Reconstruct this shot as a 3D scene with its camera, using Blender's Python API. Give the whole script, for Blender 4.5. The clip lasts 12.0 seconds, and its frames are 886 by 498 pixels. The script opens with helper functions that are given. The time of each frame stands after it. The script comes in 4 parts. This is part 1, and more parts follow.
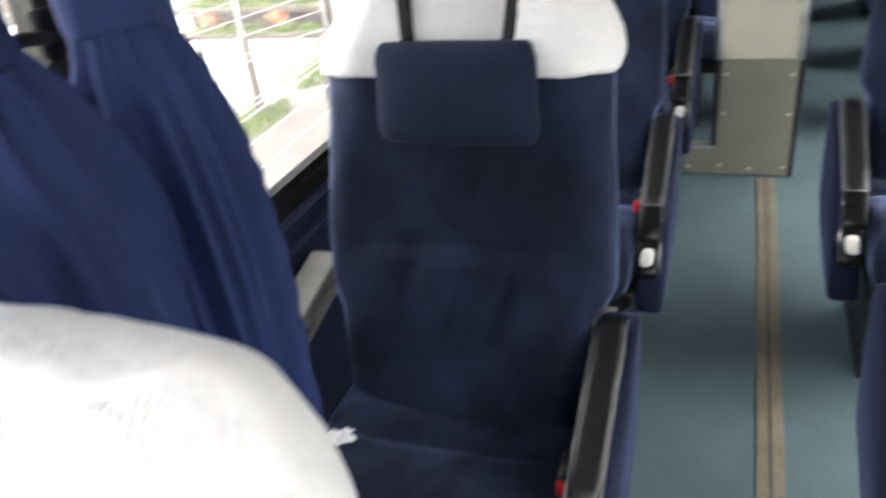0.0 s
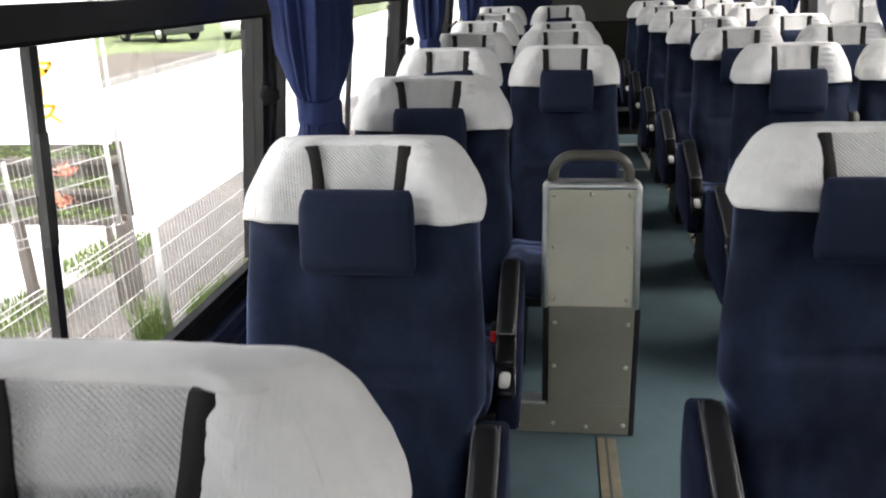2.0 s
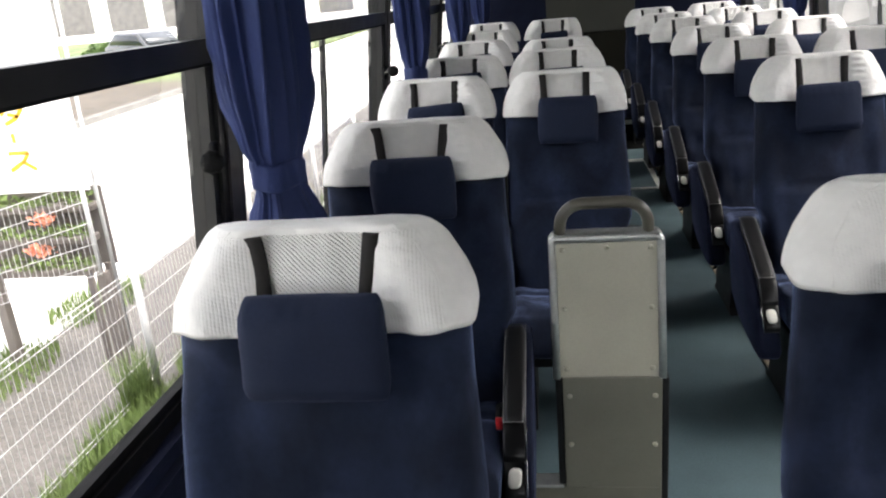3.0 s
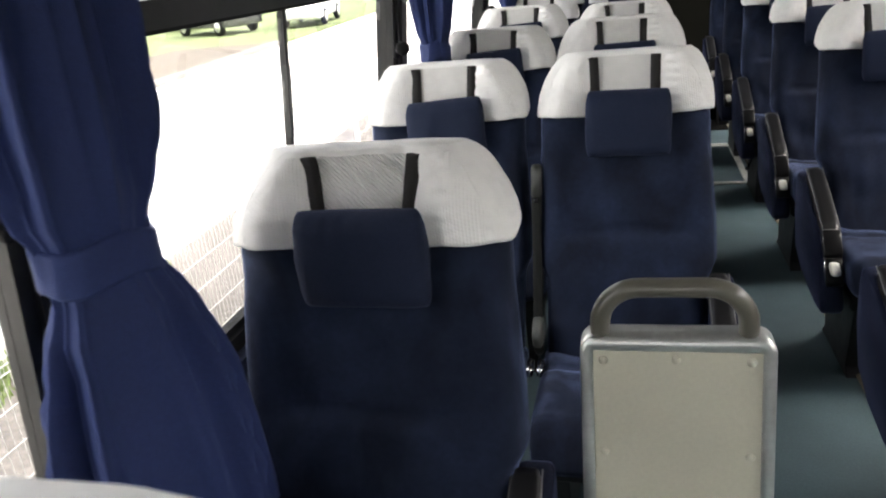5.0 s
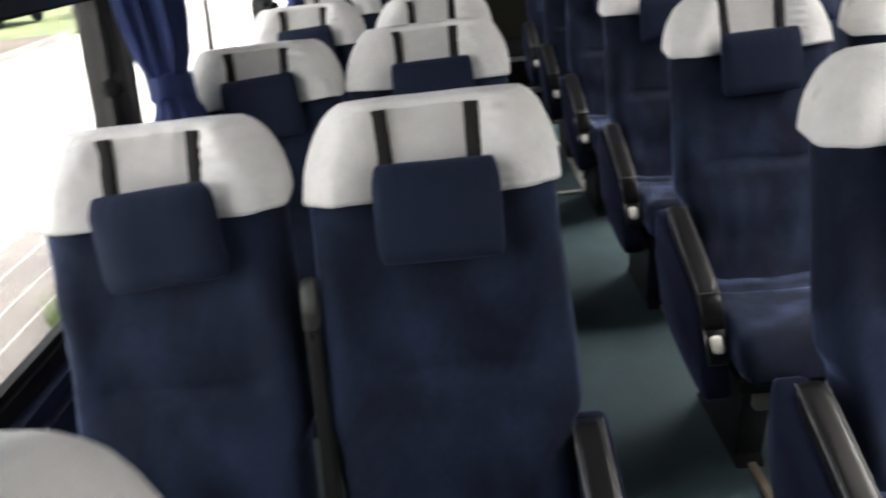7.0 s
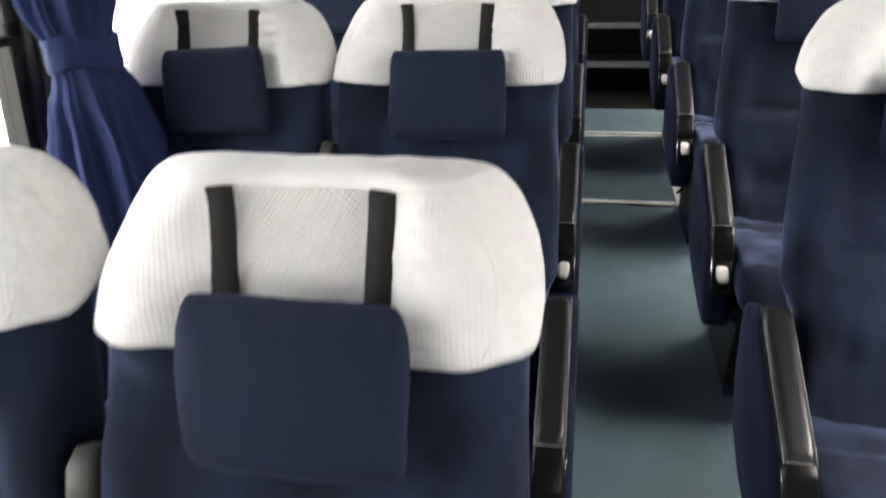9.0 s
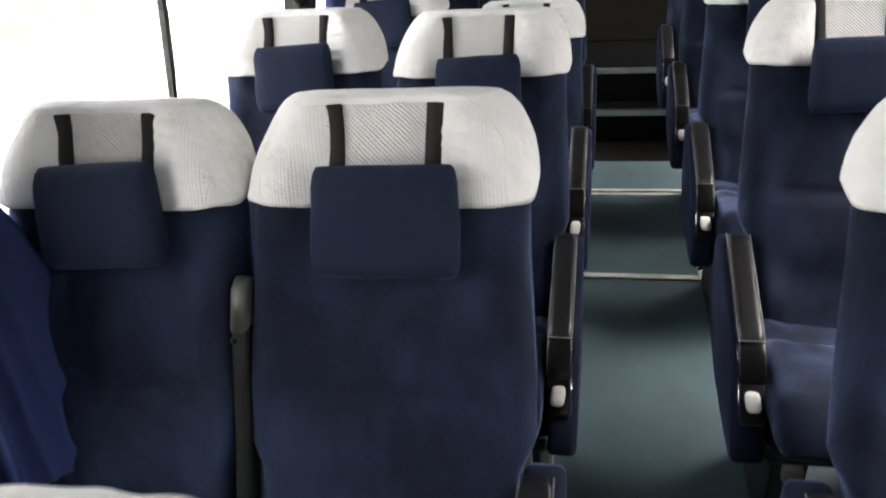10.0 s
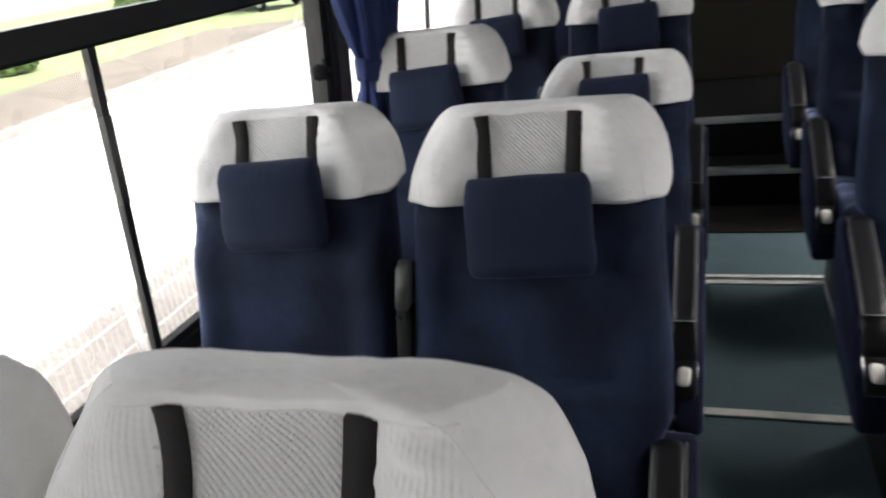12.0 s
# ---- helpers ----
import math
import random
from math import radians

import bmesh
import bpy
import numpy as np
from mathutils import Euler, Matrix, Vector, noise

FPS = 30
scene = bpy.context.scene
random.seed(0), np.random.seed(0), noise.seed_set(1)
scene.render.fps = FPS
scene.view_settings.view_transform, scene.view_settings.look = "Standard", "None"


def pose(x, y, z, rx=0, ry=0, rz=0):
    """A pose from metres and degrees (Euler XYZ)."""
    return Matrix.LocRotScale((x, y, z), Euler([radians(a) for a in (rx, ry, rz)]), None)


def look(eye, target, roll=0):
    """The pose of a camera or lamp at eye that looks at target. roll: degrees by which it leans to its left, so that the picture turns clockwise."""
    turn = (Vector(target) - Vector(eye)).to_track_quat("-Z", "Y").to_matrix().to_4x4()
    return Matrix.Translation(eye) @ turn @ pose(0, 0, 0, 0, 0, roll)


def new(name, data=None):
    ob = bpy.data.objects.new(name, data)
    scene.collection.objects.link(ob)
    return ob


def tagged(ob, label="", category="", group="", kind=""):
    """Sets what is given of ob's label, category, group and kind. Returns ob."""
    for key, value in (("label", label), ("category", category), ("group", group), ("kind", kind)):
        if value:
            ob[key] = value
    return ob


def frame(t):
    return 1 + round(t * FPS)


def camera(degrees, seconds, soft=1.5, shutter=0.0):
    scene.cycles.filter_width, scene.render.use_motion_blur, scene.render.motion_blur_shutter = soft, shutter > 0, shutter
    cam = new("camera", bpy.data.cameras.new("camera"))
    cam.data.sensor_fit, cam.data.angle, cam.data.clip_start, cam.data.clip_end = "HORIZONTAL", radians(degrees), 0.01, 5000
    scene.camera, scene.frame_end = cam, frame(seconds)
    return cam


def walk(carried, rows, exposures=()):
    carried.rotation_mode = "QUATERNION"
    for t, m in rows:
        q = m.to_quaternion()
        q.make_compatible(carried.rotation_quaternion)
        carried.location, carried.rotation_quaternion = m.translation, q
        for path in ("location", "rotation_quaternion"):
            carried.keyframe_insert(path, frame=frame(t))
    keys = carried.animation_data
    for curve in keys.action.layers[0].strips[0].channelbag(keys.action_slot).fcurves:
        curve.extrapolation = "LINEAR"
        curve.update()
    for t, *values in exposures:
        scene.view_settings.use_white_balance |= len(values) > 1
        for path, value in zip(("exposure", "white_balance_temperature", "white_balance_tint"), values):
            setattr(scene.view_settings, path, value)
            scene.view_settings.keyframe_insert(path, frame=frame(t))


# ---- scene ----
cam = camera(59.2, 12.0, soft=2.0, shutter=0.4)
PATH = [
    (0, (-0.119, -0.388, 1.373), (-0.785, 1.208, 0.367), -7.3),
    (0.5, (-0.122, -0.264, 1.401), (-0.450, 1.483, 0.484), -6.4),
    (1, (-0.109, -0.082, 1.426), (-0.350, 1.735, 0.626), -4.4),
    (1.5, (-0.103, 0.114, 1.442), (-0.388, 1.963, 0.735), -2.2),
    (2, (-0.160, 0.276, 1.438), (-0.432, 2.137, 0.758), -2.0),
    (2.5, (-0.182, 0.457, 1.458), (-0.415, 2.329, 0.794), -3.4),
    (2.7, (-0.174, 0.526, 1.465), (-0.432, 2.399, 0.812), -4.2),
    (4.5, (-0.148, 1.243, 1.455), (-0.520, 3.090, 0.784), -5.6),
    (5, (-0.108, 1.442, 1.418), (-0.571, 3.248, 0.696), -6.0),
    (5.5, (-0.135, 1.635, 1.413), (-0.511, 3.437, 0.632), -5.1),
    (6, (-0.145, 1.797, 1.383), (-0.446, 3.581, 0.530), -4.8),
    (6.5, (-0.090, 2.048, 1.428), (-0.361, 3.850, 0.605), -5.7),
    (7, (-0.061, 2.224, 1.424), (-0.130, 4.049, 0.608), -6.8),
    (7.2, (-0.048, 2.290, 1.423), (-0.012, 4.108, 0.590), -7.4),
    (8.8, (0.141, 2.807, 1.371), (-0.198, 4.528, 0.409), -2.4),
    (9, (0.135, 2.887, 1.392), (-0.199, 4.623, 0.455), -2.5),
    (9.5, (0.154, 3.095, 1.407), (-0.159, 4.857, 0.513), -3.2),
    (10, (0.199, 3.294, 1.412), (-0.207, 5.050, 0.543), -4.5),
    (10.5, (0.191, 3.438, 1.411), (-0.231, 5.198, 0.561), -4.0),
    (11, (0.145, 3.625, 1.412), (-0.215, 5.412, 0.591), -2.5),
    (11.5, (0.158, 3.808, 1.426), (-0.243, 5.600, 0.632), -3.8),
    (12, (0.178, 4.000, 1.411), (-0.485, 5.714, 0.622), -8.8),
]
EXPOSURES = [(t, e, k, 12) for t, e, k in (
    (0.0, 3.87, 6620), (0.6, 4.22, 6600), (1.2, 3.52, 6600), (2.0, 2.94, 6620), (4.5, 3.11, 6750), (5.5, 3.52, 6850), (6.5, 3.41, 6720),
    (7.2, 3.15, 6750), (8.8, 4.07, 6800), (9.5, 3.73, 7000), (10.0, 3.83, 6780), (10.5, 3.87, 6780), (11.3, 3.70, 6750), (12.0, 3.23, 6650))]
walk(cam, [(t, look(eye, target, roll)) for t, eye, target, roll in PATH], EXPOSURES)

# ---- light ----
world = bpy.data.worlds.new("overcast_sky")
scene.world = world
world.use_nodes = True
wn, wl = world.node_tree.nodes, world.node_tree.links
wn.clear()
w_out = wn.new("ShaderNodeOutputWorld")
w_bg = wn.new("ShaderNodeBackground")
w_sky = wn.new("ShaderNodeTexSky")
w_sky.sky_type = "NISHITA"
w_sky.sun_disc = False
w_sky.sun_elevation = radians(60)
w_sky.sun_rotation = radians(90)
w_sky.air_density, w_sky.dust_density, w_sky.ozone_density = 1.0, 4.0, 1.0
w_bg.inputs["Strength"].default_value = 0.15
w_grey = wn.new("ShaderNodeHueSaturation")
w_grey.inputs["Saturation"].default_value = 0.22
wl.new(w_sky.outputs[0], w_grey.inputs["Color"])
wl.new(w_grey.outputs[0], w_bg.inputs["Color"])
wl.new(w_bg.outputs[0], w_out.inputs["Surface"])

sun_data = bpy.data.lights.new("sun", "SUN")
sun_data.energy, sun_data.angle, sun_data.color = 0.35, radians(70), (1.0, 0.97, 0.93)
sun = new("sun", sun_data)
sun.matrix_world = look((6.0, 4.6, 10.5), (0, 4, 0))


# ---- materials ----
def material(name, base, rough=0.6, metal=0.0, grain=0.0, grain_scale=60.0, bump=0.0, bump_scale=300.0, stain=0.0,
             stain_scale=5.0, sheen=0.0, coat=0.0, spec=0.5, nap=0.0):
    """A principled surface with a fine grain, broad stains and relief, all at object scale."""
    m = bpy.data.materials.new(name)
    m.use_nodes = True
    nt = m.node_tree
    n, l = nt.nodes, nt.links
    p = n["Principled BSDF"]
    p.inputs["Roughness"].default_value = rough
    p.inputs["Metallic"].default_value = metal
    p.inputs["Sheen Weight"].default_value = sheen
    p.inputs["Sheen Roughness"].default_value = 0.33
    p.inputs["Sheen Tint"].default_value = (*[min(1.0, 0.25 + 0.75 * c / max(base)) for c in base], 1)
    p.inputs["Coat Weight"].default_value = coat
    p.inputs["Specular IOR Level"].default_value = spec
    tc = n.new("ShaderNodeTexCoord")
    src = None
    cur = n.new("ShaderNodeRGB")
    cur.outputs[0].default_value = (*base, 1)
    src = cur.outputs[0]
    for amount, scale, detail in ((grain, grain_scale, 3.0), (stain, stain_scale, 5.0)):
        if amount <= 0:
            continue
        t = n.new("ShaderNodeTexNoise")
        t.inputs["Scale"].default_value, t.inputs["Detail"].default_value = scale, detail
        l.new(tc.outputs["Object"], t.inputs["Vector"])
        r = n.new("ShaderNodeMapRange")
        r.inputs["From Min"].default_value, r.inputs["From Max"].default_value = 0.3, 0.7
        r.inputs["To Min"].default_value, r.inputs["To Max"].default_value = 1 - amount, 1 + amount
        l.new(t.outputs["Fac"], r.inputs["Value"])
        mx = n.new("ShaderNodeMix")
        mx.data_type, mx.blend_type = "RGBA", "MULTIPLY"
        mx.inputs["Factor"].default_value = 1.0
        l.new(src, mx.inputs[6])
        l.new(r.outputs[0], mx.inputs[7])
        src = mx.outputs[2]
    if nap > 0:
        mp = n.new("ShaderNodeMapping")
        mp.inputs["Scale"].default_value = (1.6, 1.6, 0.9)
        info = n.new("ShaderNodeObjectInfo")
        shift = n.new("ShaderNodeVectorMath")
        shift.operation = "MULTIPLY_ADD"
        shift.inputs[1].default_value = (1, 1, 1)
        l.new(tc.outputs["Object"], shift.inputs[0])
        spread = n.new("ShaderNodeMath")
        spread.operation = "MULTIPLY"
        spread.inputs[1].default_value = 40.0
        l.new(info.outputs["Random"], spread.inputs[0])
        l.new(spread.outputs[0], shift.inputs[2])
        l.new(shift.outputs[0], mp.inputs["Vector"])
        t = n.new("ShaderNodeTexNoise")
        t.inputs["Scale"].default_value, t.inputs["Detail"].default_value, t.inputs["Distortion"].default_value = 5.0, 3.0, 0.4
        l.new(mp.outputs[0], t.inputs["Vector"])
        r = n.new("ShaderNodeMapRange")
        r.inputs["From Min"].default_value, r.inputs["From Max"].default_value = 0.42, 0.66
        r.inputs["To Min"].default_value, r.inputs["To Max"].default_value = 1 - 0.4 * nap, 1 + nap
        l.new(t.outputs["Fac"], r.inputs["Value"])
        mx = n.new("ShaderNodeMix")
        mx.data_type, mx.blend_type = "RGBA", "MULTIPLY"
        mx.inputs["Factor"].default_value = 1.0
        l.new(src, mx.inputs[6])
        l.new(r.outputs[0], mx.inputs[7])
        src = mx.outputs[2]
        r2 = n.new("ShaderNodeMapRange")
        r2.inputs["From Min"].default_value, r2.inputs["From Max"].default_value = 0.42, 0.66
        r2.inputs["To Min"].default_value, r2.inputs["To Max"].default_value = sheen * 0.6, sheen * 2.4
        l.new(t.outputs["Fac"], r2.inputs["Value"])
        l.new(r2.outputs[0], p.inputs["Sheen Weight"])
    l.new(src, p.inputs["Base Color"])
    if bump > 0:
        t = n.new("ShaderNodeTexNoise")
        t.inputs["Scale"].default_value, t.inputs["Detail"].default_value = bump_scale, 4.0
        l.new(tc.outputs["Object"], t.inputs["Vector"])
        b = n.new("ShaderNodeBump")
        b.inputs["Strength"].default_value, b.inputs["Distance"].default_value = bump, 0.004
        l.new(t.outputs["Fac"], b.inputs["Height"])
        l.new(b.outputs[0], p.inputs["Normal"])
    if stain > 0:
        t = n.new("ShaderNodeTexNoise")
        t.inputs["Scale"].default_value, t.inputs["Detail"].default_value = stain_scale * 2.3, 4.0
        l.new(tc.outputs["Object"], t.inputs["Vector"])
        r = n.new("ShaderNodeMapRange")
        r.inputs["To Min"].default_value, r.inputs["To Max"].default_value = rough * 0.8, min(1.0, rough * 1.2)
        l.new(t.outputs["Fac"], r.inputs["Value"])
        l.new(r.outputs[0], p.inputs["Roughness"])
    return m


def cloth_bump(m, waves, strength, distance, crease=0.35):
    """Adds woven ribs (angle, scale, weight) over soft creasing to a cloth."""
    n, l = m.node_tree.nodes, m.node_tree.links
    p = n["Principled BSDF"]
    tc = n.new("ShaderNodeTexCoord")
    cr = n.new("ShaderNodeTexNoise")
    cr.inputs["Scale"].default_value, cr.inputs["Detail"].default_value = 13, 3
    l.new(tc.outputs["Object"], cr.inputs["Vector"])
    b0 = n.new("ShaderNodeBump")
    b0.inputs["Strength"].default_value, b0.inputs["Distance"].default_value = crease, 0.03
    l.new(cr.outputs["Fac"], b0.inputs["Height"])
    total = None
    for angle, scale, weight in waves:
        mp = n.new("ShaderNodeMapping")
        mp.inputs["Rotation"].default_value = (0, angle, 0)
        l.new(tc.outputs["Object"], mp.inputs["Vector"])
        wv = n.new("ShaderNodeTexWave")
        wv.bands_direction = "X"
        wv.inputs["Scale"].default_value, wv.inputs["Distortion"].default_value = scale, 0.6
        l.new(mp.outputs[0], wv.inputs["Vector"])
        k = n.new("ShaderNodeMath")
        k.operation = "MULTIPLY"
        k.inputs[1].default_value = weight
        l.new(wv.outputs["Fac"], k.inputs[0])
        if total is None:
            total = k.outputs[0]
        else:
            add = n.new("ShaderNodeMath")
            add.operation = "ADD"
            l.new(total, add.inputs[0])
            l.new(k.outputs[0], add.inputs[1])
            total = add.outputs[0]
    last = b0.outputs[0]
    if total is not None:
        b = n.new("ShaderNodeBump")
        b.inputs["Strength"].default_value, b.inputs["Distance"].default_value = strength, distance
        l.new(total, b.inputs["Height"])
        l.new(last, b.inputs["Normal"])
        last = b.outputs[0]
    l.new(last, p.inputs["Normal"])
    return m


def cover_cloth(name):
    return material(name, (0.86, 0.845, 0.815), rough=0.85, grain=0.03, grain_scale=40, stain=0.05, stain_scale=6, sheen=0.1)


def glass_material():
    m = bpy.data.materials.new("window_glass")
    m.use_nodes = True
    n, l = m.node_tree.nodes, m.node_tree.links
    n.clear()
    out = n.new("ShaderNodeOutputMaterial")
    tr = n.new("ShaderNodeBsdfTransparent")
    tr.inputs["Color"].default_value = (0.93, 0.93, 0.92, 1)
    gl = n.new("ShaderNodeBsdfGlossy")
    gl.inputs["Roughness"].default_value = 0.02
    mx = n.new("ShaderNodeMixShader")
    fr = n.new("ShaderNodeLayerWeight")
    fr.inputs["Blend"].default_value = 0.5
    steep = n.new("ShaderNodeMath")
    steep.operation, steep.inputs[1].default_value = "POWER", 4.0
    l.new(fr.outputs["Facing"], steep.inputs[0])
    gloss = n.new("ShaderNodeMath")
    gloss.operation, gloss.inputs[1].default_value, gloss.inputs[2].default_value = "MULTIPLY_ADD", 0.55, 0.025
    l.new(steep.outputs[0], gloss.inputs[0])
    l.new(gloss.outputs[0], mx.inputs[0])
    l.new(tr.outputs[0], mx.inputs[1])
    l.new(gl.outputs[0], mx.inputs[2])
    l.new(mx.outputs[0], out.inputs["Surface"])
    return m


VELOUR = material("navy_velour", (0.0096, 0.0148, 0.0325), rough=0.9, grain=0.12, grain_scale=90, bump=0.25, bump_scale=500,
                  stain=0.18, stain_scale=9, sheen=0.52, spec=0.2, nap=0.6)
VELOUR_SIDE = material("navy_side_velour", (0.0085, 0.0120, 0.0305), rough=0.9, grain=0.12, grain_scale=90, bump=0.2,
                       bump_scale=500, stain=0.15, stain_scale=5, sheen=0.3, spec=0.2)
PILLOW = material("navy_twill", (0.0130, 0.0192, 0.042), rough=0.85, grain=0.08, grain_scale=200, bump=0.3, bump_scale=700,
                  stain=0.10, stain_scale=8, sheen=0.08, spec=0.2)
CURTAIN = material("blue_curtain", (0.026, 0.041, 0.130), rough=0.75, grain=0.06, grain_scale=150, bump=0.2, bump_scale=400,
                   stain=0.08, stain_scale=4, sheen=0.08, spec=0.3)
KNIT = cloth_bump(cover_cloth("white_diagonal_knit"), ((0.85, 62.0, 1.0), (-0.6, 80.0, 0.4)), 0.8, 0.0030)
RIBBED = cloth_bump(cover_cloth("white_ribbed_knit"), ((0.08, 58.0, 1.0), (1.2, 58.0, 0.35)), 0.32, 0.0018, 0.5)
CLOTH = cloth_bump(cover_cloth("white_plain_cloth"), (), 0, 0, 0.5)
SEAM = material("white_seam", (0.83, 0.815, 0.785), rough=0.9, grain=0.05, grain_scale=200)
STRAP = material("black_elastic", (0.010, 0.008, 0.0075), rough=0.8, grain=0.2, grain_scale=300, bump=0.3, bump_scale=800)
BLACK = material("black_plastic", (0.007, 0.007, 0.008), rough=0.42, grain=0.1, grain_scale=120, bump=0.15, bump_scale=600,
                 stain=0.2, stain_scale=10)
BLOCK = material("glossy_black_plastic", (0.0035, 0.0035, 0.004), rough=0.30, bump=0.05, bump_scale=300, stain=0.1, stain_scale=20, spec=0.4)
PAD = material("black_vinyl", (0.010, 0.010, 0.0105), rough=0.36, bump=0.04, bump_scale=420, stain=0.06, stain_scale=14, spec=0.6)
# Pale grey that puts the highlights of the pad's edges into colour.
RIM = material("pale_highlight_rim", (0.24, 0.24, 0.23), rough=0.35, stain=0.4, stain_scale=25)
EDGE = material("grey_edging", (0.42, 0.42, 0.41), rough=0.35, stain=0.2, stain_scale=12)
GREYL = material("pale_grey_plastic", (0.17, 0.16, 0.135), rough=0.5, stain=0.25, stain_scale=12)
GREYM = material("mid_grey_plastic", (0.060, 0.062, 0.055), rough=0.45, stain=0.25, stain_scale=12)
GREYP = material("grey_plastic", (0.032, 0.034, 0.032), rough=0.45, bump=0.1, bump_scale=500, stain=0.2, stain_scale=10)
TAUPE = material("taupe_plastic", (0.055, 0.049, 0.047), rough=0.5, stain=0.2, stain_scale=10)
DARKP = material("dark_green_grey_plastic", (0.008, 0.009, 0.008), rough=0.6, bump=0.1, bump_scale=500, stain=0.2, stain_scale=10, spec=0.2)
IVORY = material("ivory_plastic", (0.86, 0.83, 0.75), rough=0.4, stain=0.08, stain_scale=40)
RED = material("red_plastic", (0.7, 0.03, 0.04), rough=0.35)
CHROME = material("chrome", (0.7, 0.7, 0.7), rough=0.2, metal=1.0)
STEEL = material("dark_steel", (0.018, 0.018, 0.019), rough=0.5, metal=0.4, stain=0.3, stain_scale=10)
FLOOR = material("teal_vinyl", (0.088, 0.138, 0.152), rough=0.55, grain=0.10, grain_scale=140, bump=0.05, bump_scale=200,
                 stain=0.16, stain_scale=3.5)
STRIP = material("tan_strip", (0.185, 0.163, 0.115), rough=0.55, grain=0.12, grain_scale=60, stain=0.2, stain_scale=7)
TRIM = material("beige_trim", (0.30, 0.25, 0.18), rough=0.5, stain=0.25, stain_scale=9)
TAPE = material("white_line", (0.78, 0.77, 0.70), rough=0.5, grain=0.06, grain_scale=80, stain=0.2, stain_scale=12)
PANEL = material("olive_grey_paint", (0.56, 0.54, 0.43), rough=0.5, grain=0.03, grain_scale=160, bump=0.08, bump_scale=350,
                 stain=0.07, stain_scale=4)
# Olive-grey darkened to carry the shade below the partition's bend.
PANEL_LOW = material("shaded_olive_paint", (0.245, 0.24, 0.19), rough=0.5, grain=0.03, grain_scale=160, bump=0.08, bump_scale=350, stain=0.10, stain_scale=4)
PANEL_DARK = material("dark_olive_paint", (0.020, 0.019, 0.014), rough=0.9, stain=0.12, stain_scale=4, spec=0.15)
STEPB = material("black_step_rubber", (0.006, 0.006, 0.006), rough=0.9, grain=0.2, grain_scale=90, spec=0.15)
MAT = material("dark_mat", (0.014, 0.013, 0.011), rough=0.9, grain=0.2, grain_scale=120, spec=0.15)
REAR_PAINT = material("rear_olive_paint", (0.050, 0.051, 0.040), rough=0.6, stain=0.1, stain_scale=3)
ALU = material("worn_aluminium", (0.62, 0.63, 0.60), rough=0.38, metal=0.85, grain=0.06, grain_scale=90, stain=0.15, stain_scale=10)
TUBE = material("grey_tube", (0.105, 0.098, 0.078), rough=0.30, stain=0.2, stain_scale=14, coat=0.2)
RUBBER = material("black_rubber", (0.006, 0.006, 0.0065), rough=0.7, grain=0.1, grain_scale=90, stain=0.2, stain_scale=9, spec=0.2)
FRAME = material("dark_window_frame", (0.0075, 0.0075, 0.008), rough=0.45, stain=0.25, stain_scale=8)
WALL = material("grey_wall_lining", (0.035, 0.035, 0.035), rough=0.7, grain=0.04, grain_scale=80, stain=0.08, stain_scale=3)
CEILING = material("grey_ceiling_lining", (0.055, 0.055, 0.053), rough=0.8, grain=0.05, grain_scale=120, bump=0.1, bump_scale=400, stain=0.06, stain_scale=3)
STILE = material("grey_sash_stile", (0.013, 0.013, 0.012), rough=0.5, stain=0.25, stain_scale=12)
GLASS = glass_material()
CONCRETE = material("pale_concrete", (0.56, 0.55, 0.525), rough=0.85, grain=0.06, grain_scale=6, stain=0.08, stain_scale=0.6)
GRAVEL = material("grey_gravel", (0.12, 0.11, 0.10), rough=0.95, grain=0.35, grain_scale=24, bump=0.6, bump_scale=30, stain=0.2, stain_scale=1.5)
DIRT = material("brown_dirt", (0.075, 0.062, 0.047), rough=0.95, grain=0.3, grain_scale=8, bump=0.4, bump_scale=20, stain=0.25, stain_scale=0.8)
LAWN = material("lawn", (0.105, 0.135, 0.05), rough=0.9, grain=0.35, grain_scale=9, bump=0.5, bump_scale=25, stain=0.25, stain_scale=0.7)
LEAF = material("grass_blade", (0.14, 0.20, 0.055), rough=0.7, grain=0.3, grain_scale=30)
KERB = material("kerb_stone", (0.15, 0.145, 0.135), rough=0.9, grain=0.15, grain_scale=20, stain=0.2, stain_scale=2)
WIRE = material("white_wire", (0.55, 0.545, 0.54), rough=0.5)
POST = material("brown_post", (0.15, 0.13, 0.115), rough=0.7, stain=0.2, stain_scale=6)
SIGN = material("sign_white", (0.9, 0.9, 0.88), rough=0.5, stain=0.03, stain_scale=3)
YELLOW = material("sign_yellow", (0.80, 0.42, 0.02), rough=0.5)
FLOWER = material("orange_petal", (0.85, 0.32, 0.20), rough=0.6, grain=0.2, grain_scale=40)
BUSH = material("hedge_leaf", (0.07, 0.12, 0.03), rough=0.8, grain=0.4, grain_scale=12)
PLASTER = material("pale_plaster", (0.6, 0.59, 0.55), rough=0.9, stain=0.1, stain_scale=0.5)
LIGHT_BLOCK = material("grey_wall_plaster", (0.30, 0.295, 0.28), rough=0.9, grain=0.1, grain_scale=5, bump=0.3, bump_scale=40, stain=0.25, stain_scale=0.5)
TANWALL = material("olive_tan_wall", (0.15, 0.135, 0.10), rough=0.9, grain=0.1, grain_scale=3, stain=0.25, stain_scale=0.6)
ROOF = material("grey_roof", (0.22, 0.22, 0.23), rough=0.7, stain=0.15, stain_scale=0.8)
CARWHITE = material("car_white", (0.75, 0.75, 0.75), rough=0.25, coat=0.6)
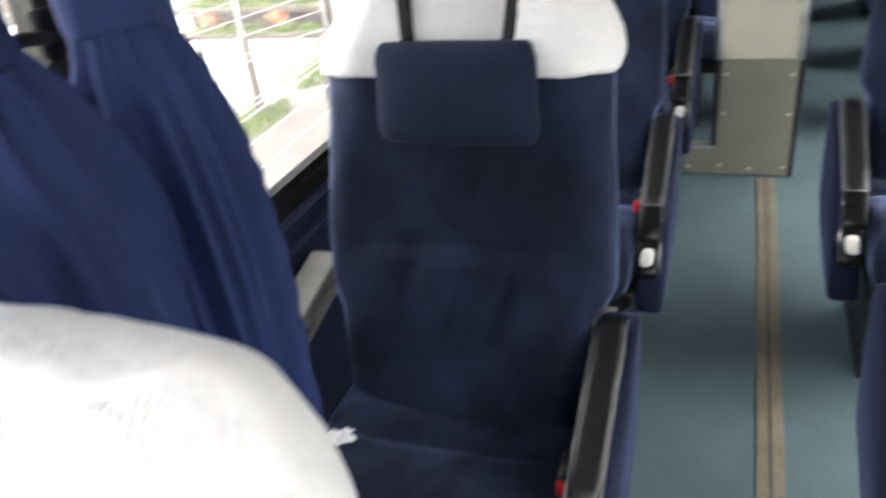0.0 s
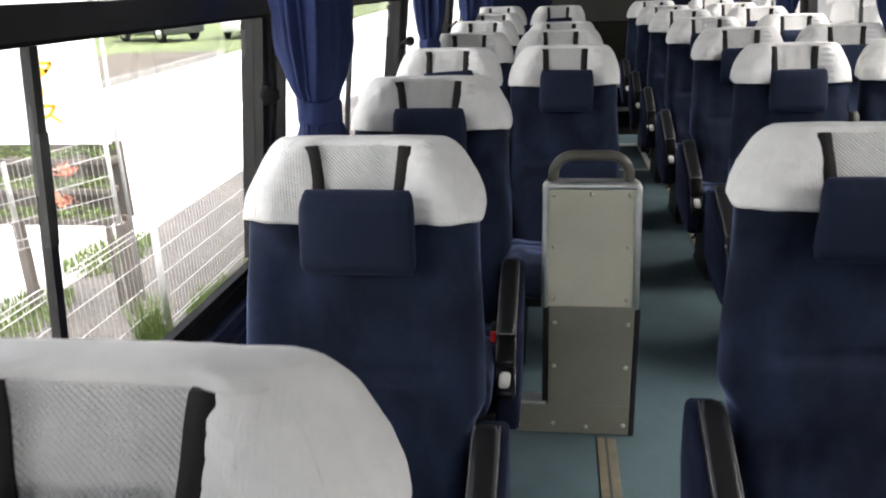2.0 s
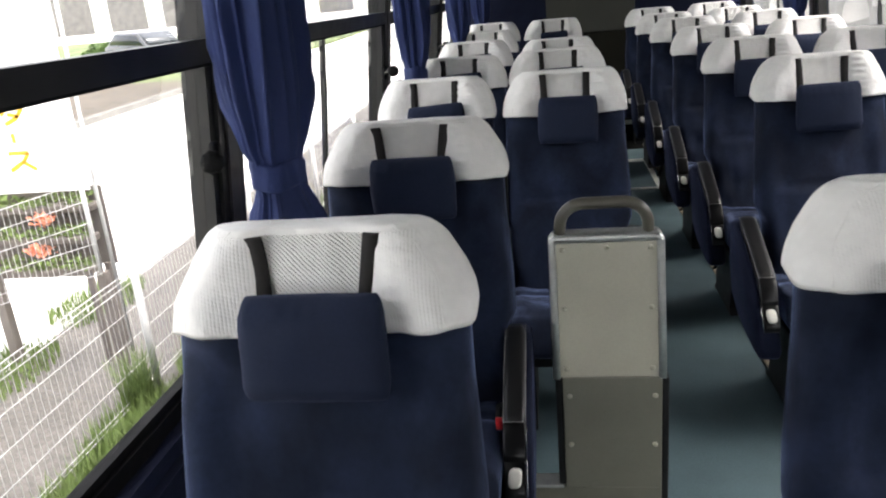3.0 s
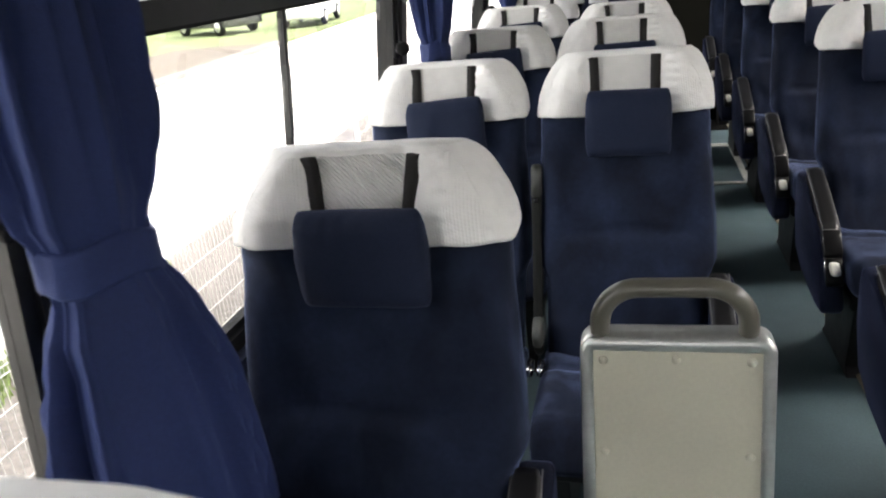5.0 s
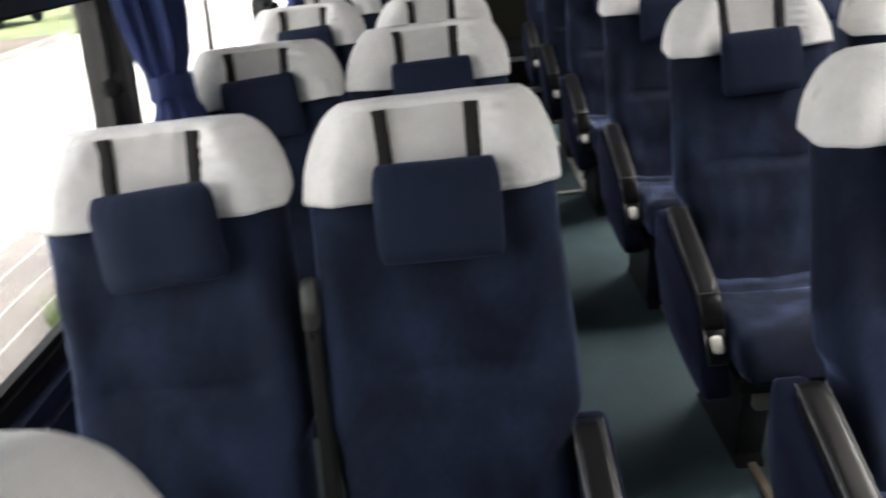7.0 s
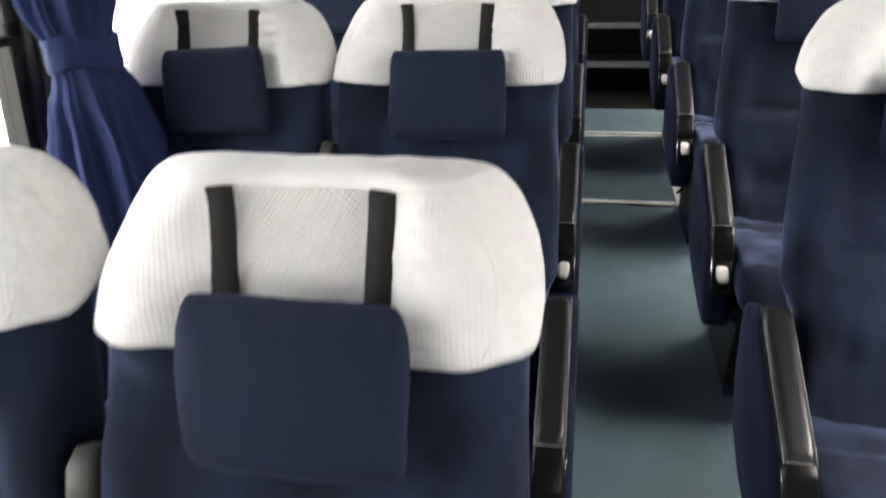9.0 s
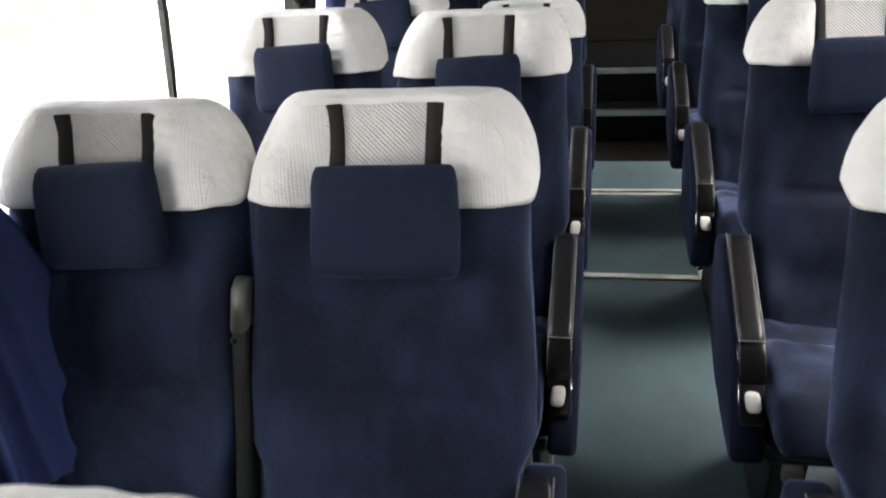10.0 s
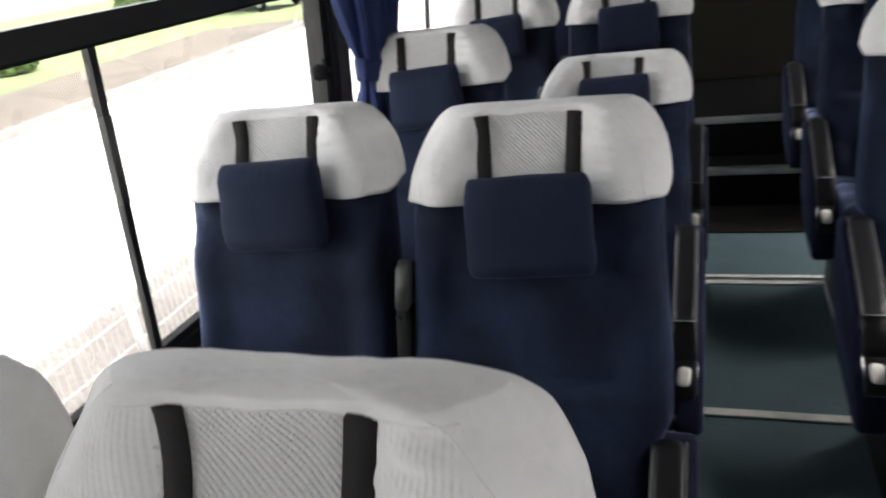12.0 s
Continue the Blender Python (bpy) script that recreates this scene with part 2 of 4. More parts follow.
CARGREY = material("car_grey", (0.06, 0.062, 0.065), rough=0.25, coat=0.6)
GLASSY = material("headlight_plastic", (0.45, 0.46, 0.48), rough=0.15, coat=0.5)
CARGLASS = material("car_glass", (0.02, 0.025, 0.03), rough=0.1, coat=0.5)


# ---- mesh helpers ----
def mesh_object(name, verts, faces, mat, smooth=True):
    me = bpy.data.meshes.new(name)
    me.from_pydata([tuple(v) for v in verts], [], faces)
    me.materials.append(mat)
    if smooth:
        me.shade_smooth()
    me.update()
    return new(name, me)


def part(name, geo, mat, parent, label="", smooth=True):
    ob = mesh_object(name, geo[0], geo[1], mat, smooth)
    ob.parent = parent
    if label:
        ob["label"] = label
    return ob


def thing(name, place, label, category, group="", kind="", turn=0.0):
    ob = new(name)
    ob.matrix_world = pose(*place, 0, 0, turn)
    ob.empty_display_size = 0.1
    return tagged(ob, label, category, group, kind)


def join(*geos):
    verts, faces = [], []
    for v, f in geos:
        k = len(verts)
        verts += list(v)
        faces += [tuple(i + k for i in face) for face in f]
    return verts, faces


def loft(rings, caps=True, closed=True):
    """Skin over rings that all have the same number of points."""
    n = len(rings[0])
    verts = [p for ring in rings for p in ring]
    faces = []
    for a in range(len(rings) - 1):
        for b in range(n if closed else n - 1):
            c = (b + 1) % n
            faces.append((a * n + b, a * n + c, (a + 1) * n + c, (a + 1) * n + b))
    if caps:
        faces.append(tuple(reversed(range(n))))
        faces.append(tuple((len(rings) - 1) * n + b for b in range(n)))
    return verts, faces


def block(x0, y0, z0, x1, y1, z1, r=0.004):
    """A box with chamfered edges."""
    r = min(r, abs(x1 - x0) / 2.01, abs(y1 - y0) / 2.01, abs(z1 - z0) / 2.01)
    def ring(z, s):
        a, b, c, d = x0 + s, x1 - s, y0 + s, y1 - s
        return [(a + r, c, z), (b - r, c, z), (b, c + r, z), (b, d - r, z), (b - r, d, z), (a + r, d, z), (a, d - r, z), (a, c + r, z)]
    return loft([ring(z0, r * 0.6), ring(z0 + r, 0), ring(z1 - r, 0), ring(z1, r * 0.6)])


def tube(points, radius, sides=10, caps=True, closed=False):
    pts = [Vector(p) for p in points]
    rings = []
    side = None
    count = len(pts)
    for i, p in enumerate(pts):
        if closed:
            ahead = (pts[(i + 1) % count] - pts[i - 1]).normalized()
        else:
            ahead = (pts[min(i + 1, count - 1)] - pts[max(i - 1, 0)]).normalized()
        if side is None:
            side = ahead.orthogonal().normalized()
        side = (side - ahead * side.dot(ahead)).normalized()
        up = ahead.cross(side)
        rings.append([tuple(p + radius * (math.cos(a) * side + math.sin(a) * up)) for a in (2 * math.pi * k / sides for k in range(sides))])
    if closed:
        rings.append(rings[0])
    return loft(rings, caps and not closed)


def prism(poly, axis_from, axis_to, bevel=0.006):
    """A plate cut from a yz outline and reaching from one x to another, with softened rims."""
    cx = sum(p[0] for p in poly) / len(poly)
    cz = sum(p[1] for p in poly) / len(poly)
    def ring(x, s):
        out = []
        for y, z in poly:
            d = math.hypot(y - cx, z - cz) or 1
            k = 1 - s / d
            out.append((x, cx + (y - cx) * k, cz + (z - cz) * k))
        return out
    b = bevel if axis_to > axis_from else -bevel
    return loft([ring(axis_from, bevel), ring(axis_from + b * 0.4, bevel * 0.3), ring(axis_from + b, 0), ring(axis_to - b, 0),
                 ring(axis_to - b * 0.4, bevel * 0.3), ring(axis_to, bevel)])


def smoothstep(a, b, v):
    t = max(0.0, min(1.0, (v - a) / (b - a)))
    return t * t * (3 - 2 * t)


def lerp_table(table, v):
    for (a, fa), (b, fb) in zip(table, table[1:]):
        if v <= b:
            t = max(0.0, min(1.0, (v - a) / (b - a)))
            return fa + (fb - fa) * t
    return table[-1][1]


def superring(hw, hd, cx, cy, count=44, power=3.6):
    """A rounded rectangle of evenly spaced points, anticlockwise from its right side."""
    dense = []
    for i in range(count * 12 + 1):
        t = 2 * math.pi * i / (count * 12)
        c, v = math.cos(t), math.sin(t)
        dense.append((hw * math.copysign(abs(c) ** (2 / power), c), hd * math.copysign(abs(v) ** (2 / power), v)))
    run = [0.0]
    for p, q in zip(dense, dense[1:]):
        run.append(run[-1] + math.hypot(q[0] - p[0], q[1] - p[1]))
    ring, k = [], 0
    for i in range(count):
        want = run[-1] * i / count
        while run[k + 1] < want:
            k += 1
        f = (want - run[k]) / ((run[k + 1] - run[k]) or 1.0)
        ring.append((cx + dense[k][0] + (dense[k + 1][0] - dense[k][0]) * f, cy + dense[k][1] + (dense[k + 1][1] - dense[k][1]) * f))
    return ring


# ---- bus shell ----
SLOPE = -0.020


def drop_z(y, z):
    """The window line falls gently towards the rear against the floor."""
    return z + SLOPE * (y - 2.4)


def wall_x(z):
    return -0.987 + 0.070 * (z - 0.66) / 0.65


def slab(y0, y1, z0, z1, depth_in, depth_out, side=-1, inset=0.0):
    """A length of the side wall between two heights, following its lean and fall. depth_in reaches into the cabin."""
    verts = []
    for y in (y0, y1):
        for z in (z0, z1):
            zz = drop_z(y, z)
            x = wall_x(z)
            for off in (depth_in, -depth_out):
                xx = x + off
                if side > 0:
                    xx = RIGHT_MIRROR - xx
                verts.append((xx, y, zz))
    faces = [(0, 1, 3, 2), (4, 6, 7, 5), (0, 4, 5, 1), (2, 3, 7, 6), (0, 2, 6, 4), (1, 5, 7, 3)]
    return verts, faces


RIGHT_MIRROR = 0.645
FRONT_Y, REAR_Y = -2.6, 8.55
PILLARS = [-1.48, 0.44, 2.36, 4.28, 6.20, 8.12]
SILL, RAIL_LOW, RAIL_HIGH, HEAD, CEIL = 0.630, 1.337, 1.387, 1.80, 2.06

floor_ob = mesh_object("floor", *block(-1.02, FRONT_Y, -0.08, 1.67, REAR_Y, 0.0, 0.002), FLOOR, False)
tagged(floor_ob, "worn blue-green vinyl aisle floor of the bus", "floor", kind="structure")
ceiling_ob = mesh_object("ceiling", *block(-1.0, FRONT_Y, CEIL, 1.65, REAR_Y, CEIL + 0.06, 0.002), CEILING, False)
tagged(ceiling_ob, "plain dark grey bus ceiling lining", "ceiling", kind="structure")


def side_wall(side, name):
    root = thing(name, (0, 0, 0), "side wall of the bus with navy lower lining and a dark window band", "wall", kind="structure")
    part("lower_lining", slab(FRONT_Y, REAR_Y, -0.05, SILL - 0.055, 0.07, 0.03, side), VELOUR_SIDE, root, "navy carpeted lining", False)
    part("lining_roll", slab(FRONT_Y, REAR_Y, SILL - 0.050, SILL - 0.012, 0.05, 0.02, side), VELOUR_SIDE, root, smooth=False)
    part("window_ledge", slab(FRONT_Y, REAR_Y, SILL - 0.010, SILL + 0.030, 0.022, 0.03, side), RUBBER, root, "black rubber window ledge", False)
    part("upper_lining", slab(FRONT_Y, REAR_Y, HEAD, CEIL + 0.2, 0.05, 0.05, side), WALL, root, smooth=False)
    for y in PILLARS:
        part("pillar", slab(y - 0.065, y + 0.065, SILL + 0.031, HEAD - 0.001, 0.030, 0.05, side), FRAME, root, "dark window pillar", False)
        part("pillar_cover", slab(y - 0.035, y + 0.02, SILL + 0.04, HEAD - 0.01, 0.038, -0.031, side), TAUPE, root, "taupe pillar cover strip", False)
    return root


wall_left = side_wall(-1, "wall_left")
wall_right = side_wall(1, "wall_right")

# solid ends of the shell, with the windscreen opening behind the seats' facing direction
front_root = thing("wall_front", (0, 0, 0), "front end of the bus below and above the windscreen", "wall", kind="structure")
part("dash_panel", block(-1.0, FRONT_Y - 0.06, 0, 1.65, FRONT_Y, 0.72), BLACK, front_root, smooth=False)
part("header_panel", block(-1.0, FRONT_Y - 0.06, 1.90, 1.65, FRONT_Y, CEIL), WALL, front_root, smooth=False)

rear_root = thing("wall_rear", (0, 0, 0), "olive-grey rear partition of the bus with navy lining beside it", "wall", kind="structure")
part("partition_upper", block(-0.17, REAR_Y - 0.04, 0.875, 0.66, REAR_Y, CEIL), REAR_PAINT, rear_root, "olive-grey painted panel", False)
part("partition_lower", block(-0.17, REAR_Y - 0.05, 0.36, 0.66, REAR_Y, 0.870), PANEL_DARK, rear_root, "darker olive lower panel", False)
part("backing", block(-1.0, REAR_Y + 0.001, -0.05, 1.65, REAR_Y + 0.05, CEIL), BLACK, rear_root, smooth=False)
part("lining_left", block(-0.97, REAR_Y - 0.04, 0, -0.172, REAR_Y, CEIL), VELOUR_SIDE, rear_root, smooth=False)
part("lining_right", block(0.662, REAR_Y - 0.04, 0, 1.62, REAR_Y, CEIL), VELOUR_SIDE, rear_root, smooth=False)


def side_window(y0, y1, side, name):
    """A two-pane sliding window with a fixed light above it."""
    label = "dark-framed sliding bus window with a fixed light above"
    root = thing(name, (0, 0, 0), label, "window", "windows along the bus", "structure")
    mid = (y0 + y1) / 2 - 0.05
    part("rail", slab(y0, y1, RAIL_LOW, RAIL_HIGH, 0.028, 0.02, side), FRAME, root, "black horizontal window rail", False)
    part("rail_lip", slab(y0, y1, RAIL_LOW - 0.008, RAIL_LOW - 0.001, 0.014, 0.012, side), RUBBER, root, smooth=False)
    for a, b in ((y0, y0 + 0.022), (y1 - 0.03, y1)):
        part("stile", slab(a, b, SILL + 0.031, RAIL_LOW - 0.009, 0.02, 0.02, side), STILE, root, smooth=False)
    part("meeting_stile", slab(mid - 0.010, mid + 0.010, SILL + 0.031, RAIL_LOW - 0.009, 0.008, 0.008, side), FRAME, root, "thin black meeting stile", False)
    # Paler grey strip over the middle length of the meeting stile.
    part("stile_mid_strip", slab(mid - 0.0115, mid + 0.0115, 1.02, 1.20, 0.0095, 0.004, side), GREYP, root, smooth=False)
    part("sill_track", slab(y0 + 0.022, y1 - 0.03, SILL + 0.031, SILL + 0.05, 0.012, 0.014, side), RUBBER, root, smooth=False)
    for a, b, z0, z1, off in ((y0 + 0.022, mid, SILL + 0.05, RAIL_LOW - 0.009, 0.004), (mid, y1 - 0.03, SILL + 0.05, RAIL_LOW - 0.009, -0.004),
                              (y0, y1, RAIL_HIGH, HEAD, 0.0)):
        pane = part("pane", slab(a, b, z0, z1, off + 0.001, -off + 0.001, side), GLASS, root, "clear window pane", False)
        pane.visible_shadow = False
    return root


for k, (a, b) in enumerate(zip(PILLARS, PILLARS[1:])):
    side_window(a + 0.065, b - 0.065, -1, "window_%d" % (k + 1))
    side_window(a + 0.065, b - 0.065, 1, "window_%d" % (k + 11))


def window_knob(y, z):
    """A sash catch: a short arm from the pillar, a bright collar and a ribbed knob that stands into the cabin."""
    x = wall_x(z)
    root = thing("window_catch", (x, y, z), "black knobbed catch on a window frame", "window catch", "window catches")
    start, tip = Vector((0.034, 0.190, -0.030)), Vector((0.114, -0.018, 0.002))
    way = (tip - start).normalized()
    side = way.cross(Vector((0, 0, 1))).normalized()
    up = side.cross(way)
    part("plate", block(0.022, 0.172, -0.055, 0.040, 0.205, 0.005, 0.005), RUBBER, root)
    part("stalk", tube([start, start + way * 0.07 + up * 0.006, start + way * 0.13 + up * 0.004, start + way * 0.19], 0.0085, 10), RUBBER, root)

    def turned(profile, ribs):
        rings = []
        for d, r in profile:
            c = start + way * d
            ring = []
            for i in range(36):
                a = 2 * math.pi * i / 36
                rr = r * (1 + ribs * math.cos(9 * a))
                ring.append(tuple(c + side * (rr * math.cos(a)) + up * (rr * math.sin(a))))
            rings.append(ring)
        return loft(rings)
    part("collar", turned(((0.168, 0.010), (0.171, 0.0125), (0.180, 0.0125), (0.183, 0.010)), 0.0), CHROME, root, "bright metal collar")
    part("knob", turned(((0.184, 0.009), (0.190, 0.014), (0.205, 0.018), (0.222, 0.023), (0.230, 0.0225), (0.234, 0.016), (0.236, 0.005)), 0.06), RUBBER, root)
    return root


for y, z in ((0.15, 1.20), (2.07, 1.166), (4.00, 1.114), (5.917, 1.058), (7.83, 1.02)):
    window_knob(y, z)


def curtain(y, x_in, z0, z1, tie, seed, side=-1, wide=0.150, deep=0.080):
    """A gathered curtain with creased pleats, drawn in by a tie band and fanning out below it."""
    rnd = random.Random(seed)
    count, levels = 220, 64
    phases = [rnd.uniform(0, 6.28) for _ in range(8)]
    half = 0.030

    def outline(z):
        gap = max(0.0, abs(z - tie) - half)
        near = math.exp(-(gap / 0.085) ** 2)
        flare = 0.34 * smoothstep(0, 0.42, tie - z) if z < tie else 0.10 * smoothstep(tie, tie + 0.35, z)
        puff = 0.10 * math.exp(-((gap - 0.045) / 0.03) ** 2)
        return near, wide * (0.90 - 0.22 * near + flare + puff), deep * (0.95 - 0.30 * near + flare + puff)
    rings = []
    for j in range(levels + 1):
        z = z0 + (z1 - z0) * j / levels
        near, w, d = outline(z)
        below = smoothstep(0.02, 0.16, tie - z)
        ring = []
        for i in range(count):
            a = 2 * math.pi * i / count
            warp = a + 0.22 * math.sin(2 * a + phases[5]) + 0.10 * math.sin(z * 4 + phases[1] + 3 * a) + (0.35 * (tie - z) if z < tie else 0.12 * (z - tie)) * math.sin(a + phases[6])
            big = 1 - 2 * abs(math.sin(5 * warp + phases[0])) ** 0.7
            small = 1 - 2 * abs(math.sin(8 * warp + phases[2] - z * 1.2)) ** 0.8
            fold = 0.8 * big + (0.45 - 0.15 * below) * small
            push = (0.0240 + 0.008 * below) * (1 - 0.78 * near) * (0.85 + 0.25 * math.sin(2 * a + phases[3])) * fold - 0.004 * near
            ny, nx = math.cos(a) / w, math.sin(a) / d
            norm = math.hypot(nx, ny)
            yy = w * math.cos(a) + push * ny / norm + 0.010 * math.sin(z * 5 + phases[4])
            xx = d * math.sin(a) + push * nx / norm
            ring.append(((-xx if side > 0 else xx), yy, z))
        rings.append(ring)
    x = x_in if side < 0 else RIGHT_MIRROR - x_in
    root = thing("curtain", (x, y, 0), "royal blue pleated curtain gathered by a tie band", "curtain", "curtains")
    part("pleats", loft(rings), CURTAIN, root)
    band = []
    near, w, d = outline(tie)
    for dz, s in ((-half, 0.96), (-half, 1.035), (-half * 0.8, 1.06), (0.0, 1.045), (half * 0.8, 1.06), (half, 1.035), (half, 0.96)):
        ring = []
        for i in range(96):
            a = 2 * math.pi * i / 96
            r = s * (0.985 + 0.028 * math.sin(5 * a + phases[7]) + 0.012 * math.sin(11 * a + phases[3] + dz * 40))
            xx = d * r * math.sin(a)
            ring.append(((-xx if side > 0 else xx), w * r * math.cos(a) + 0.010 * math.sin(tie * 5 + phases[4]), tie + dz - 0.016 * math.cos(a) - 0.006 * math.sin(3 * a + phases[1])))
        band.append(ring)
    part("tie_band", loft(band, caps=False), CURTAIN, root, "matching fabric tie band")
    return root


for k, (y, tie, wide) in enumerate(((0.045, 1.25, 0.163), (0.305, 1.215, 0.098), (2.25, 1.095, 0.140), (4.165, 1.07, 0.124), (6.12, 1.02, 0.142), (8.03, 0.99, 0.142))):
    curtain(y, -0.757, 0.56, 1.90, tie, k, -1, wide, 0.075)
for k, (y, tie) in enumerate(((4.42, 1.06), (6.35, 1.02), (8.2, 1.0))):
    curtain(y, -0.84, 0.56, 1.90, tie, k + 20, 1)


# ---- aisle floor details ----
def laid(name, x0, y0, x1, y1, z0, z1, mat, label, category, r=0.002):
    ob = mesh_object(name, *block(x0, y0, z0, x1, y1, z1, r), mat, False)
    return tagged(ob, label, category, kind="structure")


strip_root = thing("floor_strip", (0, 0, 0), "tan cover strip running down the front aisle floor", "floor strip", kind="structure")
part("strip", block(-0.005, FRONT_Y + 0.1, 0.0, 0.055, 2.46, 0.006, 0.003), STRIP, strip_root, smooth=False)
part("groove", block(0.021, FRONT_Y + 0.1, 0.0055, 0.029, 2.46, 0.0072, 0.0005), GREYM, strip_root, "dull centre groove", False)

hatch_root = thing("floor_hatch", (0, 0, 0), "floor hatch in the aisle outlined by pale metal edging", "floor hatch", kind="structure")
part("edging", block(0.09, 5.925, 0.0, 0.539, 5.96, 0.008, 0.003), TAPE, hatch_root, smooth=False)
part("edging", block(0.09, 6.735, 0.0, 0.576, 6.765, 0.010, 0.003), TAPE, hatch_root, smooth=False)
part("edging", block(0.09, 6.79, 0.0, 0.576, 6.815, 0.008, 0.003), TAPE, hatch_root, smooth=False)
part("edging", block(0.540, 5.925, 0.0, 0.576, 6.733, 0.009, 0.003), TAPE, hatch_root, smooth=False)
part("plate", block(0.10, 5.962, 0.0, 0.538, 6.733, 0.005, 0.002), FLOOR, hatch_root, smooth=False)
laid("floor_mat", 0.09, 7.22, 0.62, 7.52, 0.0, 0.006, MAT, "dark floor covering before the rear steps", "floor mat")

steps_root = thing("rear_steps", (0, 0, 0), "two dark steps with pale nosings at the end of the aisle", "steps", kind="structure")
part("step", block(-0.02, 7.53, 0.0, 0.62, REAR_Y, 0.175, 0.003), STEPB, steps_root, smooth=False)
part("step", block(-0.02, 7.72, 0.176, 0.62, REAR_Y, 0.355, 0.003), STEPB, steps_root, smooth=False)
part("nosing", block(0.08, 7.522, 0.150, 0.53, 7.555, 0.182, 0.003), ALU, steps_root, "pale metal nosing", False)
part("nosing", block(0.08, 7.712, 0.335, 0.53, 7.745, 0.362, 0.003), ALU, steps_root, "pale metal nosing", False)
laid("trim_right", 0.597, 2.2, 0.622, 7.5, 0.0, 0.012, TRIM, "beige floor edging beside the seats", "trim", 0.006)
laid("trim_left", 0.055, 3.05, 0.080, 5.9, 0.0, 0.022, TRIM, "beige floor edging beside the seats", "trim", 0.006)


# ---- seats ----
def back_half_width(z, hw):
    table = [(0.36, 0.95), (0.54, 0.955), (0.585, 0.97), (0.625, 1.055), (0.72, 1.05), (0.90, 1.0), (0.975, 0.995), (0.985, 1.008), (1.02, 0.988), (1.05, 0.954), (1.075, 0.908),
             (1.095, 0.862), (1.11, 0.820), (1.122, 0.775), (1.134, 0.70), (1.15, 0.58)]
    return hw * lerp_table(table, z) * (1 - (0.030 * smoothstep(1.01, 1.08, z) if hw > 0.23 else 0.0))


def front_y(z, lean):
    return -(1.03 - z) * lean if z < 1.03 else (z - 1.03) * 0.46


def head_shape(x, yy, y, d, w, zn, deep=1.0):
    """Narrows the front of the headrest towards its top, draws its middle in and lets the two wings stand proud."""
    f = smoothstep(0.0, 1.0, (y + d * 1.3 - yy) / (d * 1.3))
    x *= 1 - f * (0.03 * smoothstep(0.96, 1.0, zn) + 0.14 * smoothstep(1.02, 1.13, zn))
    rise = smoothstep(0.925, 0.975, zn) * (1 - 0.5 * smoothstep(1.09, 1.14, zn)) * f * deep
    a = abs(x)
    yy += rise * (0.013 * (1 - smoothstep(0.068, 0.115, a)) - 0.016 * math.exp(-((a - 0.155 * w / 0.223) / 0.040) ** 2))
    return x, yy


def seat_back(hw, lean, top, seed, pinches=(), slim=0, skew=0.0):
    rnd = random.Random(seed)
    off = Vector((rnd.uniform(0, 50), rnd.uniform(0, 50), seed))
    rings = []
    for j in range(96):
        z = 0.36 + (top - 0.034 - 0.36) * j / 95
        zn = z * 1.15 / top
        w = back_half_width(zn, hw) * (0.985 - 0.03 * smoothstep(0.97, 1.01, zn))
        d = lerp_table([(0.36, 0.055), (0.5, 0.07), (0.9, 0.06), (1.05, 0.05), (1.10, 0.038), (1.15, 0.02)], zn)
        y = front_y(z, lean)
        ring = []
        for x, yy in superring(w, d, 0, y + d, 92, 3.4):
            u = x / w
            x, yy = head_shape(x, yy, y, d, w, zn)
            if yy < y + d:
                f = smoothstep(0.40, 0.50, zn) * (1 - smoothstep(0.86, 0.96, zn))
                yy -= f * 0.022 * smoothstep(0.55, 0.85, abs(u)) * (1 - smoothstep(0.93, 1.0, abs(u)))
                yy -= 0.018 * smoothstep(0.50, 0.60, zn) * (1 - smoothstep(0.682, 0.704, zn)) * (1 - smoothstep(0.55, 0.8, abs(u)))
                yy += 0.006 * math.exp(-((zn - 0.708 - 0.006 * math.sin(x * 22 + seed)) / 0.009) ** 2) * (1 - smoothstep(0.55, 0.85, abs(u)))
                yy += 0.012 * smoothstep(0.97, 1.01, zn)
                yy += 0.009 * (1 - smoothstep(0.94, 0.99, zn)) * noise.noise(Vector((x * 7, z * 6, 0)) + off) + 0.004 * noise.noise(Vector((x * 26, z * 7, 5)) + off) * (1 - smoothstep(0.62, 0.78, zn))
                for px, pz, amp, rx, rz in pinches:
                    yy += amp * math.exp(-((x - px - 0.4 * (z - pz)) / rx) ** 2 - ((z - pz) / rz) ** 2)
            if slim and x * slim > 0:
                x *= 1 - 0.125 * (1 - smoothstep(0.72, 0.985, zn))
            ring.append((x + skew * smoothstep(0.98, 1.13, zn), yy, z))
        rings.append(ring)
    return loft(rings)


